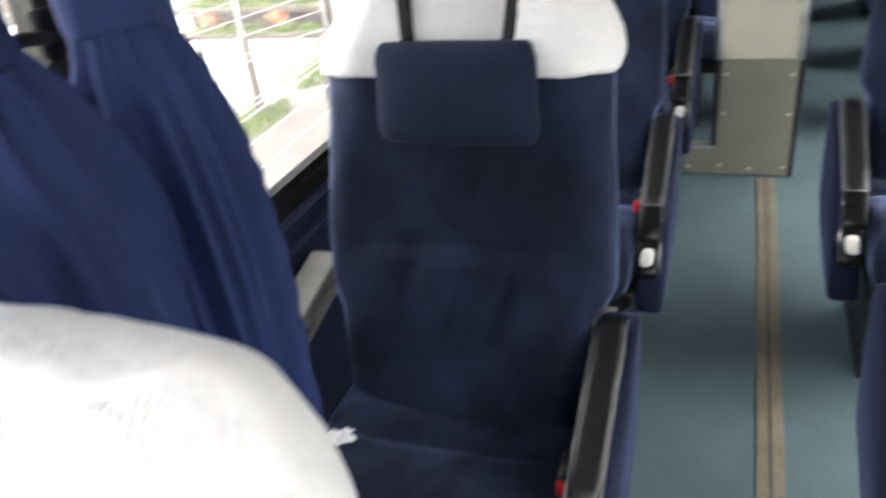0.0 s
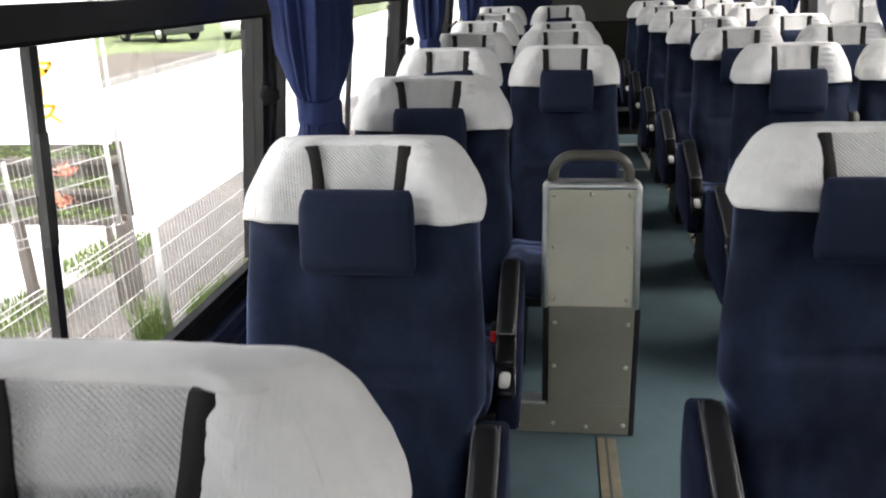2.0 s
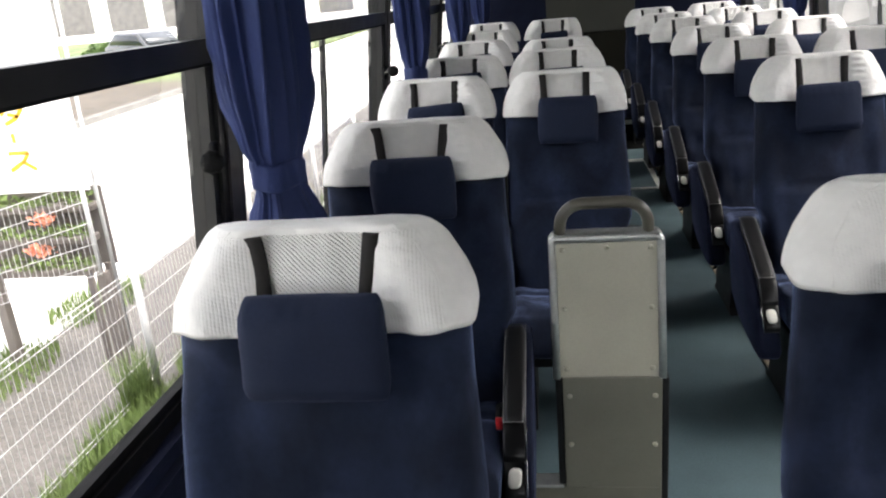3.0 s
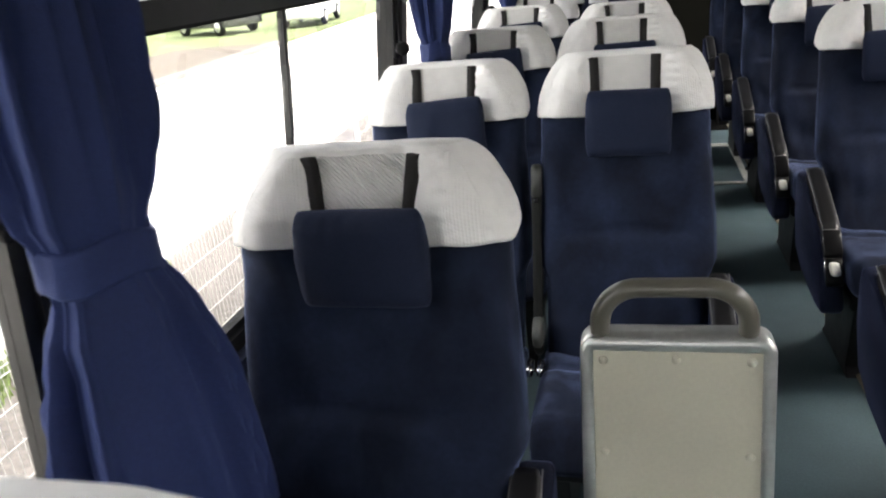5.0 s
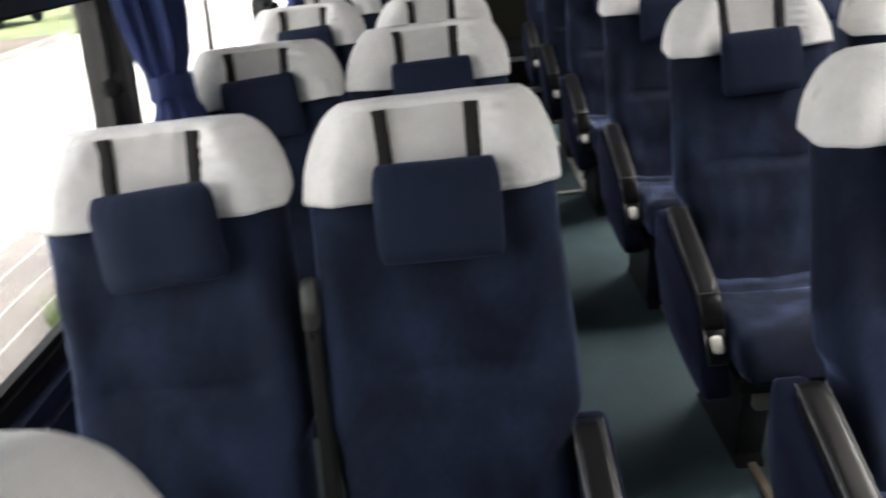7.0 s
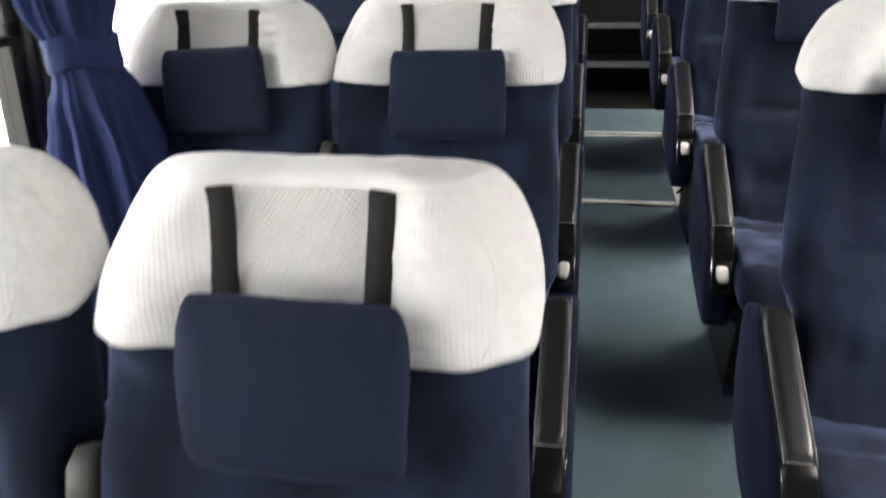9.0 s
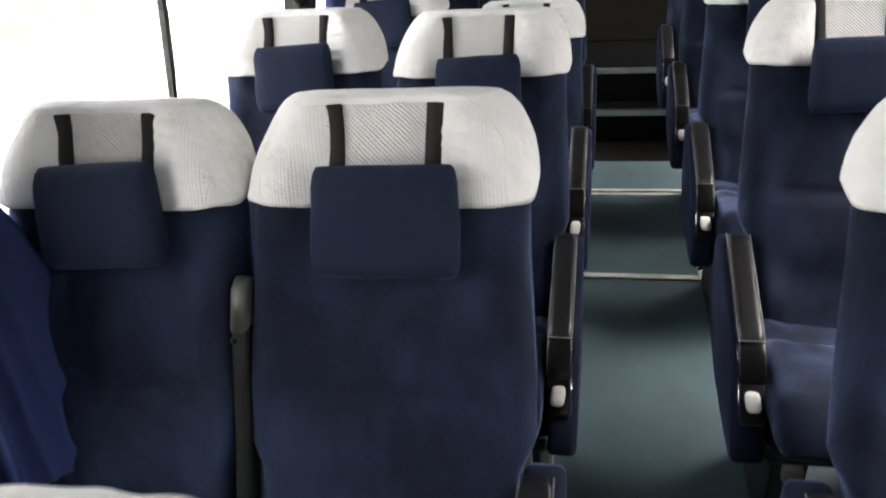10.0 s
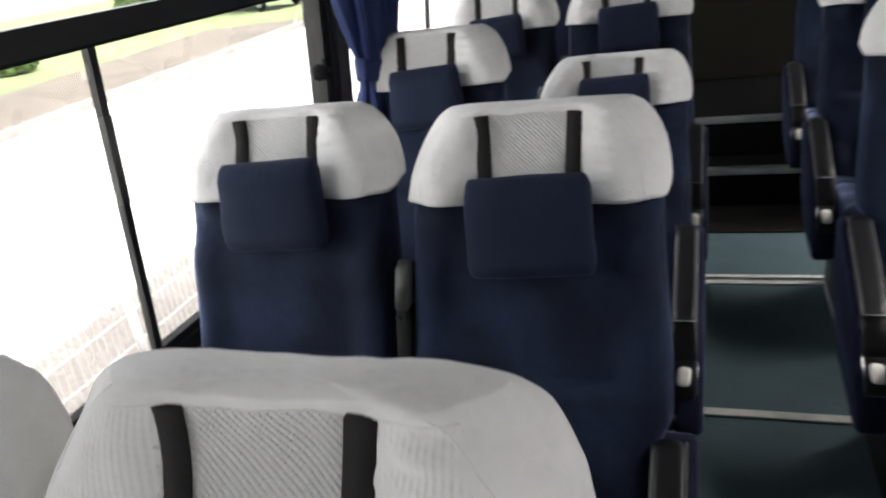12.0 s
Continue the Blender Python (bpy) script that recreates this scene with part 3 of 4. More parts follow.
def cover_shell(hw, lean, top, seed, skew=0.0):
    rnd = random.Random(seed + 500)
    off = Vector((rnd.uniform(0, 50), rnd.uniform(0, 50), 3.3 * seed))
    hem = 0.982
    levels = 24
    outer = []
    count = 96
    for j in range(levels + 1):
        t = j / levels
        ring = []
        zn0 = hem + (1.134 - hem) * (1 - (1 - t) ** 1.3)
        w = back_half_width(zn0, hw) + 0.006
        d = lerp_table([(0.9, 0.064), (1.05, 0.058), (1.10, 0.049), (1.125, 0.038), (1.15, 0.020)], zn0)
        z0 = zn0 * top / 1.15
        y = front_y(z0, lean) - 0.006
        for x, yy in superring(w, d + 0.003, 0, y + d + 0.003, count, 7.0 - 3.2 * t):
            u = abs(x) / w
            if yy < y + d:
                yy += 0.25 * w * max(0.0, u - (0.80 - 0.10 * t + 0.10 * math.sin(3.0 * t))) * (1 - smoothstep(0.35, 0.7, t))
            rise = (0.012 * smoothstep(0.02, 0.10, yy - y) + 0.006 * smoothstep(0.35, 0.70, u) * (1 - 0.8 * smoothstep(0.85, 1.0, u))) * (1 - t) ** 1.5
            x, yy = head_shape(x, yy, y, d, w, zn0)
            rise -= 0.0015 * t * t * (1 - smoothstep(0.05, 0.12, abs(x)))
            tuck = math.exp(-((x - (0.132 if hw > 0.23 else 0.112)) / 0.018) ** 2) * math.sin(z0 * 300 + seed) * 0.0042 if yy < y + d else 0.0
            crease = tuck + noise.noise(Vector((x * 16, z0 * 22, yy * 16)) + off) * 0.0040 + 0.0035 * smoothstep(0.6, 0.95, t) * noise.noise(Vector((x * 30 + z0 * 18, z0 * 6, yy * 20)) + off) + noise.noise(Vector((x * 45, z0 * 12, yy * 40)) + off) * 0.0014
            crease += 0.0034 * noise.noise(Vector((x * 36, z0 * 5, 9)) + off) * (1 - smoothstep(0.07, 0.10, abs(x))) * smoothstep(0.05, 0.3, t)
            sag = 0.003 * noise.noise(Vector((x * 12, 1, yy * 12)) + off) * (1 - t)
            ring.append((x * (1 + crease * 1.2) + skew * t, yy + crease * (1 if yy < y + d else -1), z0 + rise + sag - 0.07 * t ** 3 * max(0.0, yy - y)))
        outer.append(ring)
    def shrunk(ring, k, dz):
        mx = sum(p[0] for p in ring) / len(ring)
        my = sum(p[1] for p in ring) / len(ring)
        return [(mx + (p[0] - mx) * k, my + (p[1] - my) * (k - 0.04), p[2] + dz) for p in ring]
    inner = [shrunk(outer[0], 0.985, 0.002), shrunk(outer[2], 0.97, 0.0)]
    geo = loft(list(reversed(inner)) + outer, caps=False)
    verts, faces = geo
    n = count
    base = (len(inner) + levels) * n
    last = outer[-1]
    cx = sum(p[0] for p in last) / n
    cy = sum(p[1] for p in last) / n
    cz = sum(p[2] for p in last) / n + 0.0035
    ringA = [(cx + (p[0] - cx) * 0.6, cy + (p[1] - cy) * 0.5, cz + (p[2] - cz + 0.0035) * 0.5) for p in last]
    k = len(verts)
    verts = verts + ringA + [(cx, cy, cz + 0.0005)]
    for b in range(n):
        c = (b + 1) % n
        faces.append((base + b, base + c, k + c, k + b))
        faces.append((k + b, k + c, k + n))
    return (verts, faces), outer


def seam_on(outer, side):
    """A raised seam down the shoulder of the cover, where a side gusset joins its front."""
    n = len(outer[0])
    pts = []
    for j in range(1, len(outer) - 1):
        t = j / (len(outer) - 1)
        want = 0.80 - 0.10 * t + 0.10 * math.sin(3.0 * t)
        ring = outer[j]
        wide = max(p[0] for p in ring)
        front = [p for p in ring[n // 2:] if p[0] * side > 0]
        best = min(front, key=lambda p: abs(abs(p[0]) / wide - want))
        pts.append(Vector(best))
    for _ in range(5):
        pts = [pts[0]] + [(pts[i - 1] + 2 * pts[i] + pts[i + 1]) / 4 for i in range(1, len(pts) - 1)] + [pts[-1]]
    return tube([tuple(p) for p in pts], 0.0009, 6)


def top_seam(outer):
    """The seam across the cover below its plain top band."""
    j = round(0.855 * (len(outer) - 1))
    n = len(outer[0])
    ring = outer[j][n // 2:]
    wide = max(p[0] for p in ring)
    pts = sorted([p for p in ring if abs(p[0]) < 0.86 * wide], key=lambda p: p[0])
    return tube([(x, y - 0.0006, z + 0.0012 * math.sin(x * 60)) for x, y, z in pts], 0.0008, 6)


def strap(x, outer, tilt):
    """An elastic strap that lies on the front of the cover, from its upper seam down behind the pillow."""
    n = len(outer[0])
    rings, line = [], []
    last = round(0.865 * (len(outer) - 1))
    for j in range(4, last + 1):
        t = (last - j) / (last - 4)
        px = x + tilt * 0.07 * t
        front = sorted([p for p in outer[j][n // 2:]], key=lambda p: p[0])
        a, b = front[0], front[-1]
        for lo, hi in zip(front, front[1:]):
            if lo[0] <= px <= hi[0]:
                a, b = lo, hi
        k = (px - a[0]) / ((b[0] - a[0]) or 1)
        py, pz = a[1] + (b[1] - a[1]) * k, a[2] + (b[2] - a[2]) * k
        line.append([px, py, pz])
    for _ in range(3):
        for i in range(1, len(line) - 1):
            line[i][1] = (line[i - 1][1] + line[i][1] + line[i + 1][1]) / 3
    for px, py, pz in line:
        rings.append([(px - 0.0125, py - 0.0048, pz), (px + 0.0125, py - 0.0048, pz), (px + 0.0125, py + 0.003, pz), (px - 0.0125, py + 0.003, pz)])
    return loft(rings)


def pillow_mesh(lean, top, seed, low, fat):
    """A filled neck pillow that hangs from two straps."""
    rnd = random.Random(seed + 900)
    off = Vector((rnd.uniform(0, 50), 7.7, seed))
    height, rings = 0.156, []
    ztop = (1.056 + low) * top / 1.15
    for j in range(25):
        t = j / 24
        z = ztop - height * t
        edge = min(1.0, (min(t, 1 - t) * 16 / 2.6) ** 0.5) if 0 < t < 1 else 0.0
        w = fat * (0.985 + 0.035 * t) * (0.93 + 0.07 * edge)
        d = 0.008 + 0.026 * edge * (0.8 + 0.2 * math.sin(math.pi * t))
        y = front_y(z, lean) - 0.049 + 0.022 * t
        ring = []
        for x, yy in superring(w, d, 0, y, 88, 3.2):
            pleat = 0.0038 * math.sin(x * 215 + seed + 6 * noise.noise(Vector((x * 17, seed, 0)))) * math.exp(-t * 8.0) * (0.6 + 0.8 * noise.noise(Vector((x * 12, 3, seed))))
            n1 = 0.003 * noise.noise(Vector((x * 15, z * 15, 0)) + off)
            ring.append((x + n1, yy + n1 + pleat * (1.0 if 0 < j < 24 else 0.0), z + 0.004 * noise.noise(Vector((x * 10, 4, 0)) + off) * (1 - abs(2 * t - 1))))
        rings.append(ring)
    return loft(rings)


def cushion_mesh(hw, seed):
    rnd = random.Random(seed + 300)
    off = Vector((rnd.uniform(0, 50), 2.2, seed))
    rings = []
    for j in range(26):
        t = j / 25
        y = -0.635 + 0.455 * t
        nose = smoothstep(0, 0.16, t) ** 0.6 if t < 0.16 else 1.0
        ztop = 0.345 + 0.085 * nose - 0.03 * smoothstep(0.3, 1.0, t)
        zbot = 0.330 - 0.035 * nose
        hd, cz = (ztop - zbot) / 2, (ztop + zbot) / 2
        ring = []
        for x, zz in superring(hw * (0.93 + 0.05 * nose), hd, 0, cz, 48, 4.0):
            u = abs(x) / hw
            if zz > cz:
                zz += 0.012 * smoothstep(0.55, 0.85, u) * nose - 0.008 * math.exp(-(u / 0.5) ** 2) * smoothstep(0.2, 0.5, t)
                zz += 0.004 * noise.noise(Vector((x * 9, y * 9, 1)) + off)
                zz -= 0.012 * math.exp(-((t - 0.72) / 0.03) ** 2)
            ring.append((x, y, zz))
        rings.append(ring)
    return loft(rings)


def armrest(root, x, side, base=0.0):
    """An aisle armrest: wide velour body, vinyl pad with highlights drawn as pale edging, dark end block and an ivory
    recline button in a dark recess.
    """
    w = 0.027
    out_x, in_x = x + side * 0.041, x - side * 0.024
    panel = [(-0.105, 0.572), (-0.16, 0.566), (-0.24, 0.536), (-0.33, 0.500), (-0.41, 0.462), (-0.455, 0.434), (-0.487, 0.396), (-0.530, 0.332), (-0.562, 0.285), (-0.570, 0.262),
             (-0.555, 0.246), (-0.50, 0.240), (-0.38, 0.243), (-0.25, 0.262), (-0.14, 0.31), (-0.09, 0.42), (-0.082, 0.53), (-0.088, 0.562)]
    lo, hi = min(out_x, in_x), max(out_x, in_x)
    arm = part("armrest", prism(panel, lo, hi, 0.012), VELOUR_SIDE, root, "navy velour armrest body")
    def along(t):
        return -0.155 - 0.290 * t, 0.580 - 0.106 * t - 0.010 * t * t
    rings = []
    for i in range(17):
        t = i / 16
        y, z = along(t)
        k = 0.78 if i in (0, 16) else (0.95 if i in (1, 15) else 1.0)
        rings.append([(xx, y, zz) for xx, zz in superring(w * k, 0.023 * k, x, z, 28, 4.6)])
    part("pad", loft(rings), PAD, arm, "black vinyl pad")
    # Thin pale tubes draw the gloss highlights along the pad's edges and end.
    for s in (-1, 1):
        pts = [(x + s * (w - 0.0012), along(i / 8)[0], along(i / 8)[1] + 0.015) for i in range(9)]
        part("edging", tube(pts, 0.0017, 6), RIM, arm, "pale edging painted as the pad's highlights")
    yb, zb = along(1.0)
    part("end_line", tube([(x - w * 0.86, yb - 0.002, zb + 0.0185), (x + w * 0.86, yb - 0.002, zb + 0.0185)], 0.0012, 6), RIM, arm, "pale line painted as a highlight at the pad end")
    house = [(-0.425, 0.482), (-0.447, 0.478), (-0.464, 0.462), (-0.490, 0.424), (-0.497, 0.408), (-0.488, 0.396), (-0.45, 0.40), (-0.42, 0.44)]
    part("end_block", prism(house, x - w, x + w, 0.005), BLOCK, arm, "black end block")
    recess = [(-0.486, 0.412), (-0.500, 0.404), (-0.535, 0.352), (-0.541, 0.338), (-0.53, 0.325), (-0.50, 0.33), (-0.47, 0.38)]
    part("button_recess", prism(recess, x - w * 0.88, x + w * 0.88, 0.003), BLOCK, arm, "black button recess")
    part("side_line", tube([(x + side * 0.0285, -0.450, 0.470), (x + side * 0.0285, -0.474, 0.440)], 0.0012, 6), CHROME, arm, "thin bright side line")
    part("side_line", tube([(x + side * 0.0285, -0.496, 0.414), (x + side * 0.0285, -0.539, 0.345)], 0.0013, 6), CHROME, arm, "thin bright side line")
    b_rings = []
    for d, sc in ((-0.004, 1.0), (0.005, 1.0), (0.008, 0.86), (0.0092, 0.5)):
        ring = []
        for xx, uu in superring(0.0155 * sc, 0.0225 * sc, 0, 0, 20, 3.6):
            ring.append((x + xx + 0.10 * uu * side, -0.5165 + uu * 0.553 - d * 0.833, 0.377 + uu * 0.833 + d * 0.553))
        b_rings.append(ring)
    part("recline_button", loft(b_rings), IVORY, arm, "ivory recline button")
    arm.location.y = base
    return arm


def bus_seat(x, y, seed, hw=0.217, arm=0, mid=0, lean=0.37, top=1.15, low=0.0, buckle=0, label="", group="", arm_x=0.25, fat=0.1035, pinches=(), spread=0.073, shift=0.004, base=0.0, slim=0, skew=0.0, hang_tilt=0.0):
    """One reclining coach seat, facing the front. arm: the side of its aisle armrest; mid: side of a folded centre armrest; base: how far its seat part
    stands behind the usual place under the headrest, as it does in an upright seat; slim: the side on which the back is cut in to clear the wall."""
    lean = lean if abs(base) > 0.2 else lean - base / 0.58
    root = thing("bus_seat", (x, y, 0), label, "bus seat", group)
    part("backrest", seat_back(hw, lean, top, seed, pinches, slim, skew), VELOUR, root)
    geo, outer = cover_shell(hw, lean, top, seed, skew)
    cover = part("headrest_cover", geo, CLOTH, root, "white knitted headrest cover")
    cover.data.materials.append(KNIT)
    cover.data.materials.append(RIBBED)
    seam_z = outer[round(0.855 * (len(outer) - 1))][72][2]
    for face in cover.data.polygons:
        c = face.center
        if c.z < seam_z and face.normal.y < -0.3 and abs(c.x) < (0.84 - 0.16 * smoothstep(1.02, 1.12, c.z * 1.15 / top)) * hw:
            face.material_index = 1 if abs(c.x) < 0.080 * hw / 0.222 else 2
    for s in (-1, 1):
        part("seam", seam_on(outer, s), SEAM, cover)
    part("top_seam", top_seam(outer), SEAM, cover)
    rnd = random.Random(seed + 77)
    tilt = (0.22 if hw > 0.23 else 0.05) + rnd.uniform(0.0, 0.07)
    part("strap", strap(-spread - 0.0045 - 0.03 * tilt + 0.4 * shift, outer, tilt), STRAP, root, "black elastic strap")
    part("strap", strap(spread + 0.0015 + 0.02 * tilt + 0.4 * shift, outer, -tilt * 0.7), STRAP, root, "black elastic strap")
    pillow = part("neck_pillow", pillow_mesh(lean, top, seed, low, fat), PILLOW, root, "navy hanging neck pillow")
    sway = radians(hang_tilt + rnd.uniform(-1.0, 1.0))
    pivot = Vector((0, 0, 1.056))
    pillow.matrix_local = Matrix.Translation(pivot) @ Matrix.Rotation(sway, 4, "Y") @ Matrix.Translation(-pivot) @ Matrix.Translation((shift + rnd.uniform(-0.002, 0.002), 0, 0))
    reach = min(hw, arm_x - 0.028) if arm else hw
    cushion = part("cushion", cushion_mesh((hw + reach) / 2, seed), VELOUR, root)
    cushion.location = (arm * (reach - hw) / 2, base, 0)
    frame_geo = join(block(-hw + 0.02, -0.56, 0.255, hw - 0.02, -0.52, 0.290), block(-hw + 0.02, -0.26, 0.255, hw - 0.02, -0.22, 0.290),
                     block(-hw + 0.015, -0.56, 0.262, -hw + 0.04, -0.16, 0.296), block(hw - 0.04, -0.56, 0.262, hw - 0.015, -0.16, 0.296))
    part("seat_frame", frame_geo, STEEL, root, smooth=False).location.y = base
    for lx in (-hw + 0.07, hw - 0.07):
        thick = 0.036 if lx * arm > 0 else 0.016
        leg = [(-0.545, 0.258), (-0.20, 0.258), (-0.215, 0.03), (-0.185, 0.0), (-0.525, 0.0), (-0.505, 0.03)]
        part("leg", prism(leg, lx - thick, lx + thick, 0.004), STEEL, root, smooth=False).location.y = base
    if arm:
        part("leg_cap", block(arm * (hw - 0.07) - 0.02, -0.575, 0.215, arm * (hw - 0.07) + 0.02, -0.548, 0.255, 0.004), GREYL, root, "pale plastic leg cap").location.y = base
        armrest(root, arm * arm_x, arm, base)
    if mid:
        mx = mid * (hw + 0.006)
        poly = [(-0.075, 0.855), (-0.055, 0.862), (-0.035, 0.850), (-0.07, 0.74), (-0.13, 0.58), (-0.20, 0.42), (-0.225, 0.395), (-0.240, 0.41), (-0.225, 0.46), (-0.165, 0.62), (-0.110, 0.77)]
        folded = part("folded_armrest", prism(poly, mx - 0.012, mx + 0.012, 0.008), DARKP, root, "grey centre armrest folded up")
        top_cap = [(-0.077, 0.857), (-0.055, 0.866), (-0.033, 0.852), (-0.052, 0.790), (-0.105, 0.790)]
        part("top_cap", prism(top_cap, mx - 0.0135, mx + 0.0135, 0.006), GREYM, folded, "paler grey end cap")
        pivot_cap = [(-0.262, 0.47), (-0.230, 0.50), (-0.185, 0.50), (-0.170, 0.455), (-0.205, 0.42), (-0.250, 0.43)]
        part("pivot_cap", prism(pivot_cap, mx - 0.013, mx + 0.013, 0.008), GREYM, folded, "grey pivot cap")
        part("hinge_hole", tube([(mx, -0.120, 0.788), (mx, -0.1245, 0.786)], 0.005, 12), BLACK, folded)
        clasp = join(block(mx - 0.022, -0.35, 0.40, mx - 0.004, -0.29, 0.425, 0.004), block(mx + 0.004, -0.34, 0.395, mx + 0.020, -0.28, 0.418, 0.004))
        part("belt_buckle", clasp, CHROME, root, "chrome seat belt buckle")
    if buckle:
        bx = buckle * (arm_x - 0.038)
        bk = part("belt_buckle", block(bx - 0.010, -0.40, 0.425, bx + 0.010, -0.335, 0.47, 0.005), BLACK, root, "black belt buckle with red button")
        bk.location.y = base
        part("release_button", block(bx - 0.009, -0.408, 0.435, bx + 0.009, -0.400, 0.468, 0.003), RED, bk, "red release button")
    return root


PLAIN = "navy velour coach seat with white headrest cover"
# place, seed, pillow half-width, half-width, cover top, strap spread, pillow shift
singles = [(-0.590, -0.185, 1, 0.108, 0.272, 1.132, 0.058, 0.0), (-0.538, 0.768, 2, 0.130, 0.252, 1.146, 0.089, 0.014),
           (-0.528, 1.673, 3, 0.109, 0.236, 1.148, 0.083, 0.010), (-0.525, 2.560, 4, 0.107, 0.240, 1.146, 0.081, 0.010)]
PINCHES = {2: ((0.024, 0.80, 0.016, 0.014, 0.026), (-0.09, 0.66, 0.016, 0.020, 0.06), (-0.01, 0.60, 0.015, 0.014, 0.06), (0.08, 0.62, 0.016, 0.016, 0.07)), 3: ((0.01, 0.74, 0.004, 0.03, 0.006),)}
for x, y, k, fat, hw, top, spread, shift in singles:
    bus_seat(x, y, k, hw=hw, top=top, low=-0.008 if k == 2 else 0.0, pinches=PINCHES.get(k, ()), spread=spread, shift=shift, arm=1, arm_x=-0.277 - x, buckle=1, fat=fat,
             base={2: 0.06, 3: 0.068, 4: 0.104}.get(k, 0.0), label="wide single navy velour coach seat with white headrest cover", group="single window seats")
# place, cover top and pillow top of each paired seat
LEFT_WINDOW = [(-0.587, 3.478, 1.140, 1.041), (-0.583, 4.341, 1.131, 1.045), (-0.590, 5.208, 1.132, 1.046), (-0.588, 6.068, 1.128, 1.026), (-0.600, 6.93, 1.130, 1.025)]
LEFT_AISLE = [(-0.116, 3.467, 1.142, 1.043), (-0.1285, 4.344, 1.138, 1.042), (-0.1145, 5.197, 1.117, 1.011), (-0.112, 6.455, 0.962, 0.905), (-0.124, 6.93, 1.126, 1.021)]
RIGHT_AISLE = [(0.768, 3.51, 1.131, 1.026), (0.750, 4.360, 1.126, 1.022), (0.738, 5.215, 1.122, 1.024), (0.728, 6.07, 1.120, 1.02), (0.726, 6.93, 1.105, 1.00), (0.726, 7.80, 1.105, 1.00)]


def hang(pillow_top, top):
    return pillow_top * 1.15 / top - 1.056


for k, (x, y, top, pz) in enumerate(LEFT_WINDOW):
    bus_seat(x, y, 10 + k, slim=-1, hang_tilt=-2.6, label=PLAIN + " beside the window", group="left pairs", top=top, low=hang(pz, top), shift=0.008 if k == 0 else 0.003)
for k, (x, y, top, pz) in enumerate(LEFT_AISLE):
    label = "navy velour coach seat reclined further back than its neighbours" if k == 3 else PLAIN + " beside the aisle"
    bus_seat(x, y, 20 + k, hang_tilt=-1.5 if k else 0.0, hw=0.222 if k == 1 else 0.217, label=label, group="left pairs", arm=1, arm_x=0.107 - x, mid=-1, lean=0.95 if k == 3 else 0.38, base=(0.0, 0.0, 0.0, -0.386, 0.05)[k], skew=0.012, shift=(0.012, 0.015, 0.005, 0.004, 0.004)[k], fat=0.109 if k == 1 else 0.1035, top=top, low=hang(pz, top))
for x, y, k in ((0.446, 0.890, 31), (0.434, 1.765, 32)):
    bus_seat(x, y, k, hw=0.240, spread=0.080, arm=-1, arm_x=0.266, fat=0.110, base=0.10, label=PLAIN + " facing the front aisle", group="right front seats")
bus_seat(1.150, 2.62, 33, hw=0.240, spread=0.080, base=0.10, fat=0.110, top=1.125, label=PLAIN + " beside the opposite window", group="right front seats")
for k, (x, y, top, pz) in enumerate(RIGHT_AISLE):
    bus_seat(x, y, 40 + k, arm=-1, arm_x=x - (0.501, 0.507, 0.507, 0.503, 0.500, 0.498)[k], mid=1, skew=0.008, base=(0.0, -0.008, 0.0, 0.047, 0.065, 0.07)[k], label=PLAIN + " beside the aisle", group="right pairs", top=top, low=hang(pz, top))
    bus_seat(1.240, y, 50 + k, slim=1, base=(0.0, -0.008, 0.0, 0.047, 0.065, 0.07)[k], label=PLAIN + " beside the window", group="right pairs", top=top + 0.006, low=hang(pz, top))


def cable_loop(x, y, drop):
    """A thin black cable that sags below a seat's armrest."""
    root = thing("cable", (x, y, 0), "thin black cable sagging in a loop below an armrest", "cable", "cables below the seats")
    pts = [(0.012 * math.sin(i * 0.9), -0.075 + 0.15 * i / 14, 0.262 - drop * math.sin(math.pi * i / 14) ** 0.8) for i in range(15)]
    part("wire", tube(pts, 0.0032, 8), RUBBER, root)
    for yy in (-0.075, 0.075):
        part("clip", block(-0.006, yy - 0.006, 0.255, 0.006, yy + 0.006, 0.285, 0.002), STEEL, root)
    return root


for k, (x, y, top, pz) in enumerate(RIGHT_AISLE[:4]):
    cable_loop(x - 0.205, y - 0.30, 0.11 + 0.02 * (k % 2))


# ---- wall armrests beside the single seats ----
def wall_armrest(y):
    root = thing("wall_armrest", (-0.875, y, 0), "pale grey plastic armrest ledge on the side wall", "armrest", "wall armrests")
    top = [(-0.23, 0.515), (-0.22, 0.535), (0.04, 0.590), (0.05, 0.575), (0.04, 0.560), (-0.20, 0.508)]
    part("ledge", prism(top, -0.035, 0.030, 0.005), GREYL, root)
    low = [(-0.24, 0.455), (-0.235, 0.475), (0.03, 0.520), (0.035, 0.500), (-0.22, 0.448)]
    part("lower_bar", prism(low, -0.035, 0.012, 0.005), GREYL, root)
    back = [(-0.21, 0.47), (-0.21, 0.52), (0.02, 0.57), (0.02, 0.51)]
    part("bracket", prism(back, -0.036, -0.020, 0.003), BLACK, root, smooth=False)
    return root


for y in (-0.185, 0.768, 1.673, 2.56):
    wall_armrest(y)


